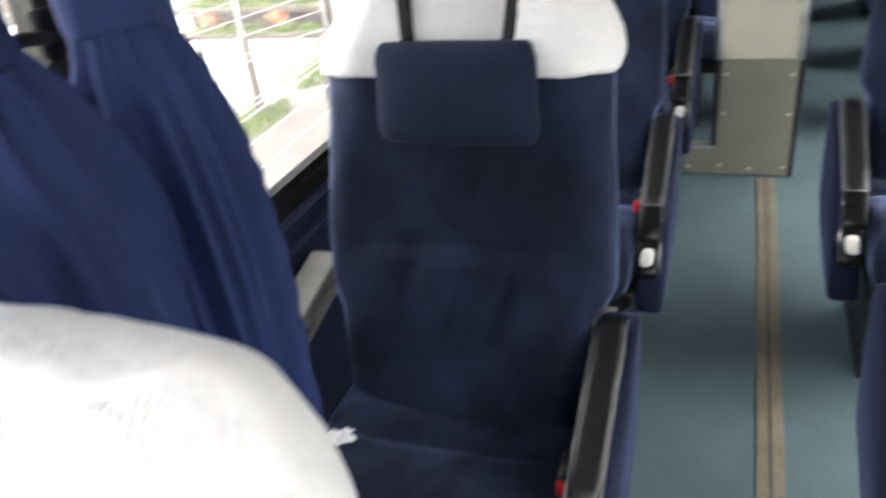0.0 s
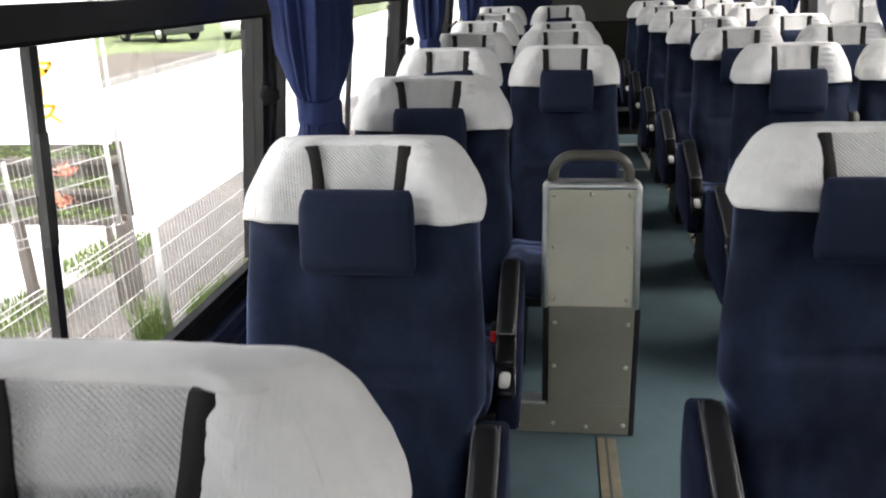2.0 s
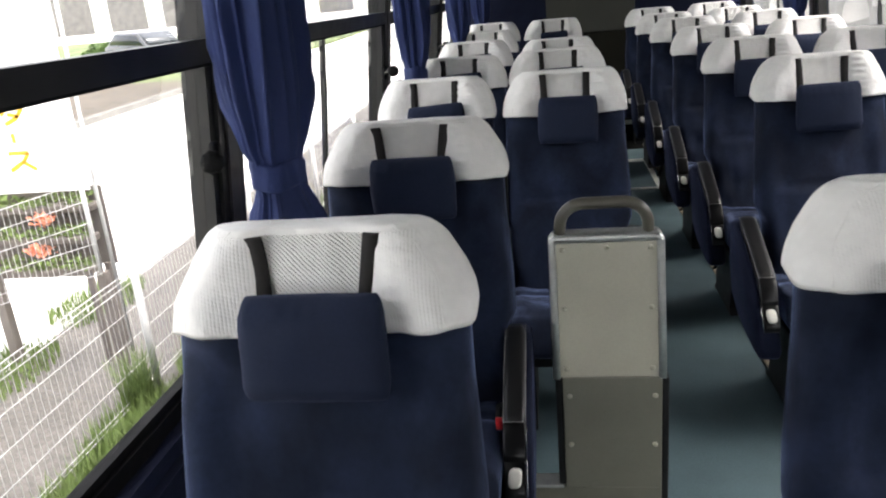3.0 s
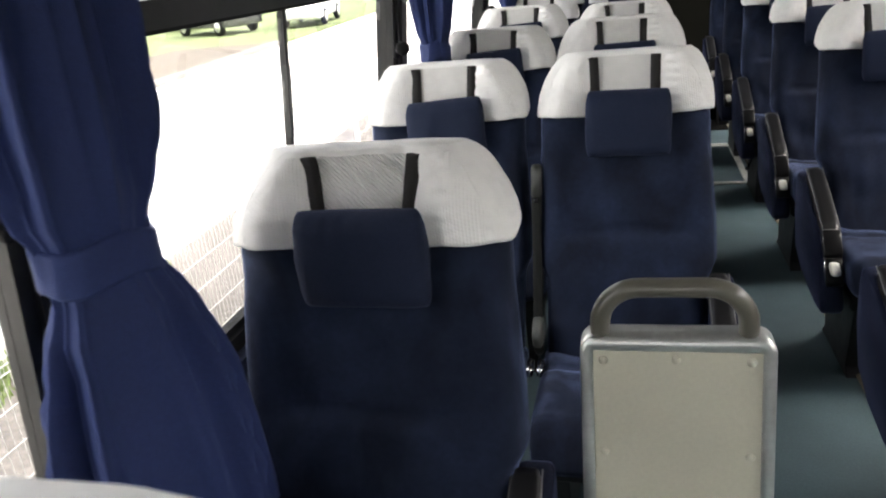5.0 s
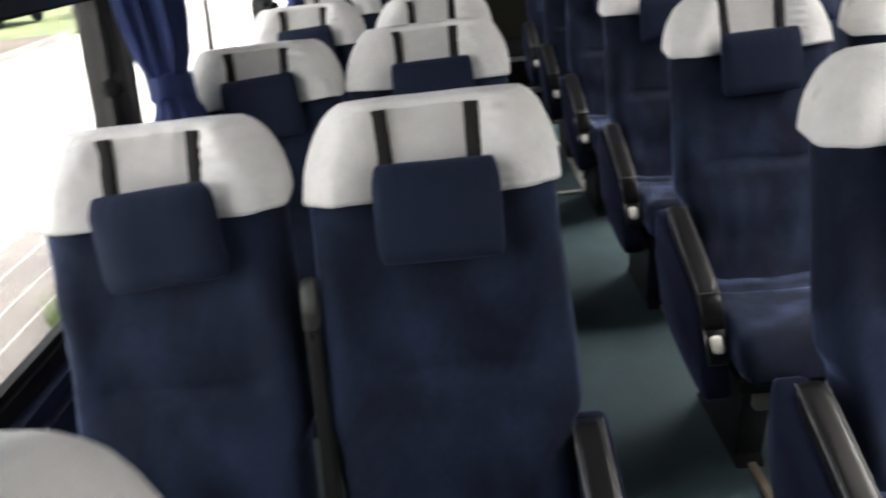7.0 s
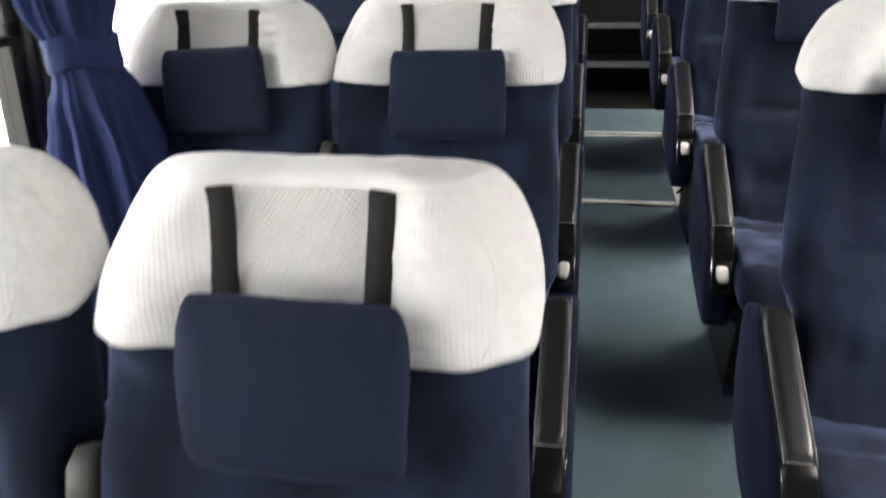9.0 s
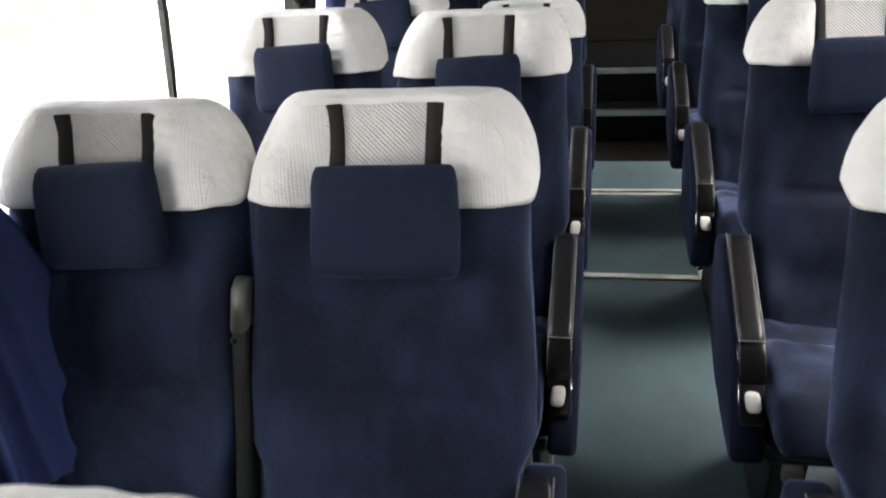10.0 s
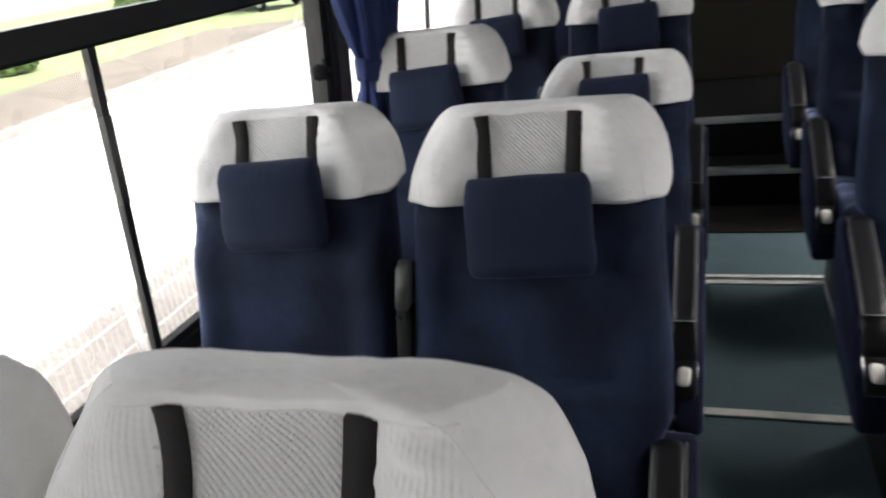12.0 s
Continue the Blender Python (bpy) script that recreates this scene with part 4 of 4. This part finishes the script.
def tissue(x, y, z):
    """A small crumpled paper tissue on a seat cushion."""
    rnd = random.Random(8)
    verts, faces, n = [], [], 9
    for i in range(n):
        for j in range(n):
            u, v = i / (n - 1) - 0.5, j / (n - 1) - 0.5
            verts.append((u * 0.05 + rnd.gauss(0, 0.003), v * 0.035 + rnd.gauss(0, 0.003), 0.006 + 0.022 * abs(noise.noise(Vector((u * 6, v * 6, 2)))) + rnd.uniform(0, 0.004)))
    for i in range(n - 1):
        for j in range(n - 1):
            a = i * n + j
            faces.append((a, a + n, a + n + 1, a + 1))
    ob = mesh_object("paper_tissue", verts, faces, SIGN, False)
    thick = ob.modifiers.new("thick", "SOLIDIFY")
    thick.thickness = 0.002
    ob.matrix_world = pose(x, y, z, 0, 0, 25)
    return tagged(ob, "small crumpled white paper tissue on a navy cushion", "tissue")


tissue(-0.722, 0.476, 0.412)


def emergency_hammer(y, z):
    """A red rescue hammer in its holder on a window pillar."""
    root = thing("rescue_hammer", (wall_x(z) + 0.05, y, z), "red rescue hammer in a holder beside a rear window", "rescue hammer")
    part("holder", block(-0.030, -0.03, -0.07, -0.012, 0.03, 0.07, 0.004), RED, root, "red holder plate")
    part("handle", tube([(0.0, 0.0, -0.075), (0.002, 0.0, 0.0), (0.0, 0.0, 0.062)], 0.012, 12), RED, root)
    part("head", tube([(0.0, -0.034, 0.066), (0.0, 0.034, 0.066)], 0.011, 12), RED, root)
    return root


emergency_hammer(7.93, 1.12)


# ---- aisle partition ----
def partition():
    root = thing("aisle_partition", (0, 2.485, 0), "olive-grey riveted partition panel with a tubular handle and aluminium edges", "partition panel")
    x0, x1 = -0.185, 0.108
    part("upper_panel",
         loft([[(x0 + 0.020, 0.0, 0.456), (x1 - 0.020, 0.0, 0.456), (x1 - 0.020, 0.060, 0.812), (x0 + 0.020, 0.060, 0.812)],
               [(x0 + 0.020, 0.02, 0.456), (x1 - 0.020, 0.02, 0.456), (x1 - 0.020, 0.080, 0.812), (x0 + 0.020, 0.080, 0.812)]]), PANEL, root, "olive-grey upper panel", False)
    part("lower_panel", join(block(x0 + 0.024, -0.004, 0.112, x1 - 0.012, 0.016, 0.455, 0.002), block(-0.275, -0.004, 0.004, x1 - 0.012, 0.016, 0.112, 0.002)), PANEL_LOW, root, "olive-grey lower panel painted darker for shade", False)
    part("foot_flange", block(-0.280, 0.017, 0.0, x0 + 0.02, 0.05, 0.108, 0.003), STEEL, root, smooth=False)
    part("foot_top", block(-0.280, -0.006, 0.108, x0 + 0.018, 0.052, 0.117, 0.002), ALU, root, "bright metal foot edge", False)
    bend, wall, high = 0.026, 0.020, 0.836
    pairs = [((x0, 0.452), (x0 + wall, 0.452)), ((x0, 0.62), (x0 + wall, 0.62))]
    for k in range(9):
        a = math.pi - math.pi / 2 * k / 8
        pairs.append(((x0 + bend + bend * math.cos(a), high - bend + bend * math.sin(a)),
                      (x0 + wall + 0.004 + 0.004 * math.cos(a), high - wall - 0.008 + 0.004 * math.sin(a))))
    pairs += [((x0 + x1 - a[0], a[1]), (x0 + x1 - b[0], b[1])) for a, b in reversed(pairs)]
    rings = []
    for a, b in pairs:
        ring = []
        for (px, pz), back in ((a, 0.4), (a, 0.12), ((a[0] + 0.12 * (b[0] - a[0]), a[1] + 0.12 * (b[1] - a[1])), 0.0), ((b[0] + 0.1 * (a[0] - b[0]), b[1] + 0.1 * (a[1] - b[1])), 0.0), (b, 0.06), (b, 1.0), (a, 1.0)):
            front = 0.168 * (pz - 0.456) - 0.005
            ring.append((px, front + back * (0.055 - 0.012 * smoothstep(0.45, 0.83, pz)), pz))
        rings.append(ring)
    part("edge_frame", loft(rings), ALU, root, "pale aluminium frame with rounded corners")
    part("lower_edge", block(x1 - 0.011, -0.002, 0.0, x1 + 0.006, 0.05, 0.450, 0.003), STEEL, root, smooth=False)
    part("lower_edge", block(x0 + 0.006, -0.002, 0.118, x0 + 0.023, 0.05, 0.450, 0.003), STEEL, root, smooth=False)
    part("back_plate", loft([[(x0 + 0.02, 0.051, 0.0), (x1 - 0.012, 0.051, 0.0), (x1 - 0.012, 0.056, 0.0), (x0 + 0.02, 0.056, 0.0)],
                             [(x0 + 0.02, 0.090, 0.81), (x1 - 0.02, 0.090, 0.81), (x1 - 0.02, 0.095, 0.81), (x0 + 0.02, 0.095, 0.81)]]), STEEL, root, smooth=False)
    rail = []
    xl, xr, zb, zt, r = x0 + 0.032, x1 - 0.040, 0.80, 0.913, 0.060
    rail.append((xl, 0.076, zb))
    rail.append((xl, 0.076, zt - r))
    for i in range(1, 9):
        a = math.pi - math.pi / 2 * i / 8
        rail.append((xl + r + r * math.cos(a), 0.076, zt - r + r * math.sin(a)))
    for i in range(0, 9):
        a = math.pi / 2 - math.pi / 2 * i / 8
        rail.append((xr - r + r * math.cos(a), 0.076, zt - r + r * math.sin(a)))
    rail.append((xr, 0.076, zb))
    part("handle", tube(rail, 0.0155, 16), TUBE, root, "dark grey tubular handle")
    def rivet(x, y, z):
        rings = []
        for d, rr in ((0.0, 0.0075), (0.002, 0.007), (0.004, 0.005), (0.005, 0.001)):
            rings.append([(x + rr * math.cos(a), y - d, z + rr * math.sin(a)) for a in (2 * math.pi * i / 12 for i in range(12))])
        part("rivet", loft(rings), PANEL, root)
    for z in (0.795, 0.64, 0.478):
        y = 0.060 * (z - 0.456) / 0.356
        for x in (x0 + 0.036, x1 - 0.036):
            rivet(x, y, z)
    rivet((x0 + x1) / 2, 0.0575, 0.797)
    for z in (0.40, 0.25, 0.04):
        for x in (x0 + 0.042, x1 - 0.030):
            rivet(x, -0.004, z)
    rivet((x0 + x1) / 2, -0.004, 0.03)
    rivet(-0.255, -0.004, 0.03)
    root.scale.z = 0.989
    return root


partition()


def care_tag(x, y, z):
    """A small folded white tag that stands up between a cushion and its armrest."""
    poly = [(-0.016, -0.022), (0.012, -0.022), (0.015, 0.004), (-0.006, 0.022), (-0.016, 0.012)]
    ob = mesh_object("paper_tag", *prism(poly, -0.0012, 0.0012, 0.0005), SIGN, False)
    ob.matrix_world = pose(x, y, z, 8, 0, -68)
    return tagged(ob, "small folded white tag between a cushion and its armrest", "tag")


care_tag(0.062, 3.145, 0.425)


# ---- outside ----
GROUND = -1.0
ground = mesh_object("ground", [(-220, -160, GROUND), (160, -160, GROUND), (160, 260, GROUND), (-220, 260, GROUND)], [(0, 1, 2, 3)], CONCRETE, False)
tagged(ground, "bright pale concrete yard beside the bus", "ground", kind="structure")
laid("gravel_strip", -4.2, -30, -1.2, 60, GROUND - 0.05, GROUND + 0.012, GRAVEL, "grey-brown gravel strip along the fence", "gravel")
laid("kerb", -10.85, -40, -10.65, 25, GROUND - 0.05, GROUND + 0.16, KERB, "grey stone kerb across the yard", "kerb", 0.02)
laid("dirt_bed", -14.4, -40, -10.86, 25, GROUND - 0.05, GROUND + 0.12, DIRT, "bare brown planting bed behind the kerb", "dirt bed")
lawn_ob = mesh_object("lawn", *join(block(-40, -40, GROUND - 0.05, -14.41, 25.0, GROUND + 0.10, 0.02), block(-40, 25.02, GROUND - 0.05, -10.70, 60, GROUND + 0.10, 0.02)), LAWN, False)
tagged(lawn_ob, "light green lawn beyond the kerb", "lawn", kind="structure")

# Unseen wall, added to hold back daylight from the right-hand windows.
light_block_wall = mesh_object("light_block_wall", *block(4.0, -14.0, GROUND, 4.25, 26.0, 2.3, 0.01), LIGHT_BLOCK, False)
tagged(light_block_wall, "unseen plain grey wall added to block light beside the bus", "wall", kind="structure")


def wire_fence(x, y0, y1, base, high, spacing, rows):
    root = thing("mesh_fence", (x, 0, 0), "low white welded wire fence on the verge", "fence", kind="")
    verts = []
    y = y0
    uprights = []
    while y < y1:
        uprights.append(tube([(0, y, base + 0.08), (0, y, base + high)], 0.0012, 4))
        y += spacing
    part("uprights", join(*uprights), WIRE, root, smooth=False)["kind"] = "stuff"
    for z in rows:
        part("wire", tube([(0.006, y0, base + z), (0.006, y1, base + z)], 0.0034, 6), WIRE, root)
    y = y0
    while y <= y1 + 0.01:
        post = part("post", tube([(0.03, y, base), (0.03, y, base + high + 0.03)], 0.024, 12), WIRE, root, "white fence post")
        part("footing", block(-0.07, y - 0.08, base - 0.02, 0.12, y + 0.08, base + 0.06, 0.02), KERB, post)
        y += 2.0
    return root


wire_fence(-2.85, -3.03, 18.97, GROUND, 0.90, 0.05, (0.10, 0.13, 0.30, 0.48, 0.66, 0.82, 0.86, 0.895))


def tall_panel():
    """A mesh panel on brown posts that stands across the verge, sagging away from the bus."""
    root = thing("mesh_fence", (0, 5.35, GROUND), "taller white mesh fence on brown posts across the verge", "fence")
    x0, x1 = -3.29, -4.95
    def top(x):
        return 1.39 - 0.25 * (x0 - x)
    bars = [tube([(x0 - 0.045 * i, 0, top(x0 - 0.045 * i) - 0.66), (x0 - 0.045 * i, 0, top(x0 - 0.045 * i))], 0.0018, 4) for i in range(37)]
    part("uprights", join(*bars), WIRE, root, smooth=False)["kind"] = "stuff"
    for d in (0.0, 0.13, 0.28, 0.43, 0.58, 0.65):
        part("wire", tube([(x0, 0.004, top(x0) - d), (x1, 0.004, top(x1) - d)], 0.0034, 6), WIRE, root)
    for x in (x0 - 0.02, -4.14, x1):
        part("post", block(x - 0.035, 0.01, -0.1, x + 0.035, 0.08, 0.74, 0.005), POST, root, "brown lower post", False)
        part("post_top", tube([(x, 0.03, 0.7), (x, 0.03, top(x) + 0.02)], 0.017, 10), EDGE, root)
    return root


tall_panel()


def sign_board():
    """An upright board that faces the front of the bus, with a column of yellow letters and a thin pole at its edge."""
    root = thing("sign_board", (-3.86, 5.60, GROUND), "white upright sign board with a column of yellow lettering", "sign")
    part("board", block(-0.85, 0.0, 1.28, 0.46, 0.03, 3.35, 0.006), SIGN, root, "white board", False)
    part("pole", tube([(0.50, 0.02, 0.0), (0.50, 0.02, 1.3), (0.53, 0.02, 2.6)], 0.014, 10), EDGE, root, "thin grey pole")
    part("pole", tube([(-0.86, 0.05, 0.0), (-0.86, 0.05, 3.3)], 0.014, 10), EDGE, root, "thin grey pole")
    def stroke(x0, z0, x1, z1, w=0.026):
        d = Vector((x1 - x0, 0, z1 - z0)).normalized()
        n = Vector((-d.z, 0, d.x)) * w / 2
        a, b = Vector((x0, -0.004, z0)), Vector((x1, -0.004, z1))
        front = [tuple(a + n), tuple(b + n), tuple(b - n), tuple(a - n)]
        return loft([front, [(p[0], p[1] + 0.003, p[2]) for p in front]])
    def letter(cx, cz, wide, high, strokes, label):
        part("letter", join(*[stroke(cx + wide * a, cz + high * b, cx + wide * c, cz + high * d) for a, b, c, d in strokes]), YELLOW, root, label, False)
    ta = [(-0.15, 0.5, -0.45, 0.0), (-0.2, 0.35, 0.4, 0.35), (0.4, 0.35, 0.1, -0.2), (0.1, -0.2, -0.35, -0.5), (-0.2, 0.05, 0.2, -0.12)]
    bar = [(0, 0.5, 0, -0.5)]
    su = [(-0.4, 0.4, 0.3, 0.4), (0.3, 0.4, 0.05, -0.05), (0.05, -0.05, -0.45, -0.45), (0.05, -0.05, 0.45, -0.45)]
    letter(0.03, 1.836, 0.20, 0.125, ta, "yellow katakana letter")
    letter(-0.01, 1.675, 0.20, 0.065, bar, "yellow katakana letter")
    letter(0.01, 1.512, 0.22, 0.145, su, "yellow katakana letter")
    letter(-0.01, 2.02, 0.20, 0.10, [(-0.4, 0, 0.4, 0)], "orange lettering bar")
    return root


sign_board()


def grass_clump(x, y, r, count, high, seed):
    rnd = random.Random(seed)
    verts, faces = [], []
    for _ in range(count):
        a, d = rnd.uniform(0, 6.28), r * rnd.random() ** 0.7
        px, py = d * math.cos(a) * 0.6, d * math.sin(a)
        hgt = high * rnd.uniform(0.4, 1.0)
        bend = rnd.uniform(0.1, 0.5) * hgt
        ba = rnd.uniform(0, 6.28)
        w = rnd.uniform(0.004, 0.010)
        dx, dy = -math.sin(ba) * w, math.cos(ba) * w
        k = len(verts)
        for t in (0, 0.5, 1.0):
            ox, oy = math.cos(ba) * bend * t * t, math.sin(ba) * bend * t * t
            s = 1 - 0.85 * t
            verts += [(px + ox - dx * s, py + oy - dy * s, hgt * t), (px + ox + dx * s, py + oy + dy * s, hgt * t)]
        faces += [(k, k + 1, k + 3, k + 2), (k + 2, k + 3, k + 5, k + 4)]
    ob = mesh_object("grass_tuft", verts, faces, LEAF)
    ob.matrix_world = pose(x, y, GROUND + 0.012)
    return tagged(ob, "bright green tuft of long grass at the fence", "grass", kind="stuff")


for k, (x, y, r, c, hgt) in enumerate(((-2.65, 4.5, 0.5, 900, 0.15), (-2.55, 3.7, 0.55, 1000, 0.16), (-2.85, 4.75, 0.12, 160, 0.42), (-2.5, 2.7, 0.6, 800, 0.15),
                                       (-2.65, 5.6, 0.4, 600, 0.14), (-2.8, 7.1, 0.30, 500, 0.30), (-2.5, 6.5, 0.5, 400, 0.12), (-2.6, 9.6, 0.6, 500, 0.15),
                                       (-2.32, 3.15, 0.45, 800, 0.26), (-2.4, 3.75, 0.45, 800, 0.28), (-2.5, 4.25, 0.40, 600, 0.26), (-2.3, 2.5, 0.45, 700, 0.24), (-4.2, 5.2, 0.5, 400, 0.12), (-4.2, 6.6, 0.5, 400, 0.12), (-2.5, 1.4, 0.6, 500, 0.15))):
    grass_clump(x, y, r * 1.15, c * 2, hgt, 60 + k)


def flower_bed():
    """Three stepped planters of green plants and orange flowers on a brown stand."""
    rnd = random.Random(5)
    root = thing("flower_stand", (-4.16, 5.55, GROUND), "brown stand with three tiers of green plants and orange flowers", "flower stand")
    def leaf(verts, faces, c, size, slim):
        u = Vector((rnd.gauss(0, 1), rnd.gauss(0, 1), rnd.gauss(0, 1))).normalized() * size
        v = Vector((rnd.gauss(0, 1), rnd.gauss(0, 1), rnd.gauss(0, 1))).normalized() * size * slim
        k = len(verts)
        verts += [tuple(c - u), tuple(c + v), tuple(c + u), tuple(c - v)]
        faces.append((k, k + 1, k + 2, k + 3))
    for px in (-0.70, 0.70):
        for py in (-0.08, 0.16):
            part("leg", block(px - 0.02, py - 0.02, -0.05, px + 0.02, py + 0.02, 0.70, 0.004), POST, root, smooth=False)
    part("back_board", block(-0.76, 0.19, 0.68, 0.76, 0.21, 1.28, 0.006), POST, root, "brown back board", False)
    for k, z in enumerate((0.70, 0.91, 1.12)):
        y = -0.06 + 0.09 * k
        tray = part("planter", block(-0.74, y - 0.07, z, 0.74, y + 0.07, z + 0.05, 0.01), POST, root, "brown planter box", False)
        verts, faces = [], []
        for _ in range(700):
            px = rnd.uniform(-0.74, 0.74)
            high = 0.085 + 0.05 * noise.noise(Vector((px * 7.0, k * 7.0, 1.5)))
            leaf(verts, faces, Vector((px, y + rnd.gauss(-0.02, 0.035), z + 0.045 + rnd.random() * max(0.02, high))), rnd.uniform(0.014, 0.030), 0.4)
        part("leaves", (verts, faces), LEAF, tray)["kind"] = "stuff"
        for cx in ((), (0.32, -0.38), (0.35, -0.30))[k]:
            fv, ff = [], []
            for _ in range(120):
                leaf(fv, ff, Vector((cx + rnd.gauss(0, 0.045), y - 0.07 + rnd.gauss(0, 0.02), z - 0.035 + rnd.gauss(0, 0.022))), 0.020, 0.7)
            part("flower_head", (fv, ff), FLOWER, tray, "orange flowers")
    return root


flower_bed()


def parked_car(x, y, turn, paint, label):
    """A small hatchback seen far across the yard."""
    root = thing("parked_car", (x, y, GROUND + 0.10), label, "car", "parked cars", turn=turn)
    side = [(-1.85, 0.35), (-1.85, 0.75), (-1.70, 0.90), (-0.95, 0.98), (-0.45, 1.42), (0.95, 1.48), (1.55, 1.05), (1.80, 0.95), (1.85, 0.40), (1.70, 0.28), (-1.70, 0.28)]
    part("body", prism(side, -0.80, 0.80, 0.10), paint, root)
    for sx in (-1, 1):
        part("headlight", block(sx * 0.58 - 0.16, -1.80, 0.70, sx * 0.58 + 0.16, -1.70, 0.84, 0.03), GLASSY, root, "clear headlight")
    part("bumper_grille", block(-0.45, -1.795, 0.40, 0.45, -1.74, 0.58, 0.03), RUBBER, root, "black lower grille")
    for sx in (-1, 1):
        glass = [(-0.80, 1.00), (-0.42, 1.36), (0.90, 1.42), (1.38, 1.05)]
        part("side_window", prism(glass, sx * 0.795, sx * 0.815, 0.004), CARGLASS, root)
        for wy in (-1.15, 1.15):
            rings = [[(sx * (0.66 + o), wy + r * math.cos(a), 0.31 + r * math.sin(a)) for a in (2 * math.pi * i / 20 for i in range(20))]
                     for o, r in ((0, 0.26), (0.03, 0.31), (0.14, 0.31), (0.17, 0.26))]
            wheel = part("wheel", loft(rings), RUBBER, root)
            rim = [[(sx * (0.825 + o), wy + r * math.cos(a), 0.31 + r * math.sin(a)) for a in (2 * math.pi * i / 16 for i in range(16))] for o, r in ((0, 0.19), (0.02, 0.17))]
            part("rim", loft(rim), ALU, wheel)
    screen = [(-0.985, 0.99), (-0.50, 1.385), (-0.52, 1.405), (-1.01, 1.01)]
    part("windscreen", prism(screen, -0.62, 0.62, 0.004), CARGLASS, root)
    return root


parked_car(-12.0, 31.2, 8, CARWHITE, "small white hatchback parked on the lawn edge")
parked_car(-15.4, 30.0, 62, CARGREY, "dark grey hatchback parked on the lawn edge")


def shrub(x, y, r, seed):
    rnd = random.Random(seed)
    verts, faces = [], []
    for _ in range(1500):
        a, b = rnd.uniform(0, 6.28), rnd.uniform(0, 1)
        k = r * (0.75 + 0.3 * noise.noise(Vector((math.cos(a) * 2, math.sin(a) * 2, b * 3 + seed)))) * rnd.uniform(0.8, 1.0)
        c = Vector((k * math.cos(a) * math.sqrt(1 - b * b * 0.9), k * math.sin(a) * math.sqrt(1 - b * b * 0.9), 0.1 + k * b * 0.9))
        u = Vector((rnd.gauss(0, 1), rnd.gauss(0, 1), rnd.gauss(0, 1))).normalized() * 0.09
        v = Vector((rnd.gauss(0, 1), rnd.gauss(0, 1), rnd.gauss(0, 1))).normalized() * 0.06
        n = len(verts)
        verts += [tuple(c - u), tuple(c + v), tuple(c + u), tuple(c - v)]
        faces.append((n, n + 1, n + 2, n + 3))
    root = thing("shrub", (x, y, GROUND + 0.10), "dark green rounded shrub on the lawn", "shrub", "shrubs")
    part("foliage", (verts, faces), BUSH, root)
    part("stem", tube([(0, 0, -0.05), (0.03, 0.02, 0.3), (0.0, 0.05, 0.6)], 0.05, 8), POST, root)
    return root


for k, (x, y, r) in enumerate(((-18.4, 33.0, 1.3), (-20.5, 35.5, 1.2), (-24.0, 34.0, 1.5), (-17.0, 20.0, 0.7))):
    shrub(x, y, r, 80 + k)


def far_building(x, y, width, depth, high, turn, bays, wall=None, label="long pale plastered shed with grey shutters"):
    """A long pale shed with a row of shutters and a shallow roof."""
    root = thing("shed_building", (x, y, GROUND), label, "building", "distant buildings", turn=turn)
    part("wall", block(-width / 2, 0, 0, width / 2, depth, high, 0.03), wall or PLASTER, root, smooth=False)
    part("roof", block(-width / 2 - 0.5, -0.6, high, width / 2 + 0.5, depth + 0.6, high + 0.35, 0.05), ROOF, root, smooth=False)
    step = width / bays
    for i in range(bays):
        cx = -width / 2 + step * (i + 0.5)
        door = part("shutter", block(cx - step * 0.34, -0.06, 0.0, cx + step * 0.34, -0.002, high * 0.62, 0.02), KERB, root, "grey roller shutter", False)
        part("frame", block(cx - step * 0.38, -0.09, high * 0.62, cx + step * 0.38, -0.002, high * 0.66, 0.02), ROOF, door, smooth=False)
        part("window", block(cx - step * 0.25, -0.05, high * 0.74, cx + step * 0.25, -0.002, high * 0.88, 0.01), CARGLASS, root, smooth=False)
    return root


far_building(-44, 88, 70, 12, 6.5, 18, 12)
far_building(21, 30, 80, 8, 4.2, -90, 16, TANWALL, "low olive-tan shed with grey shutters")
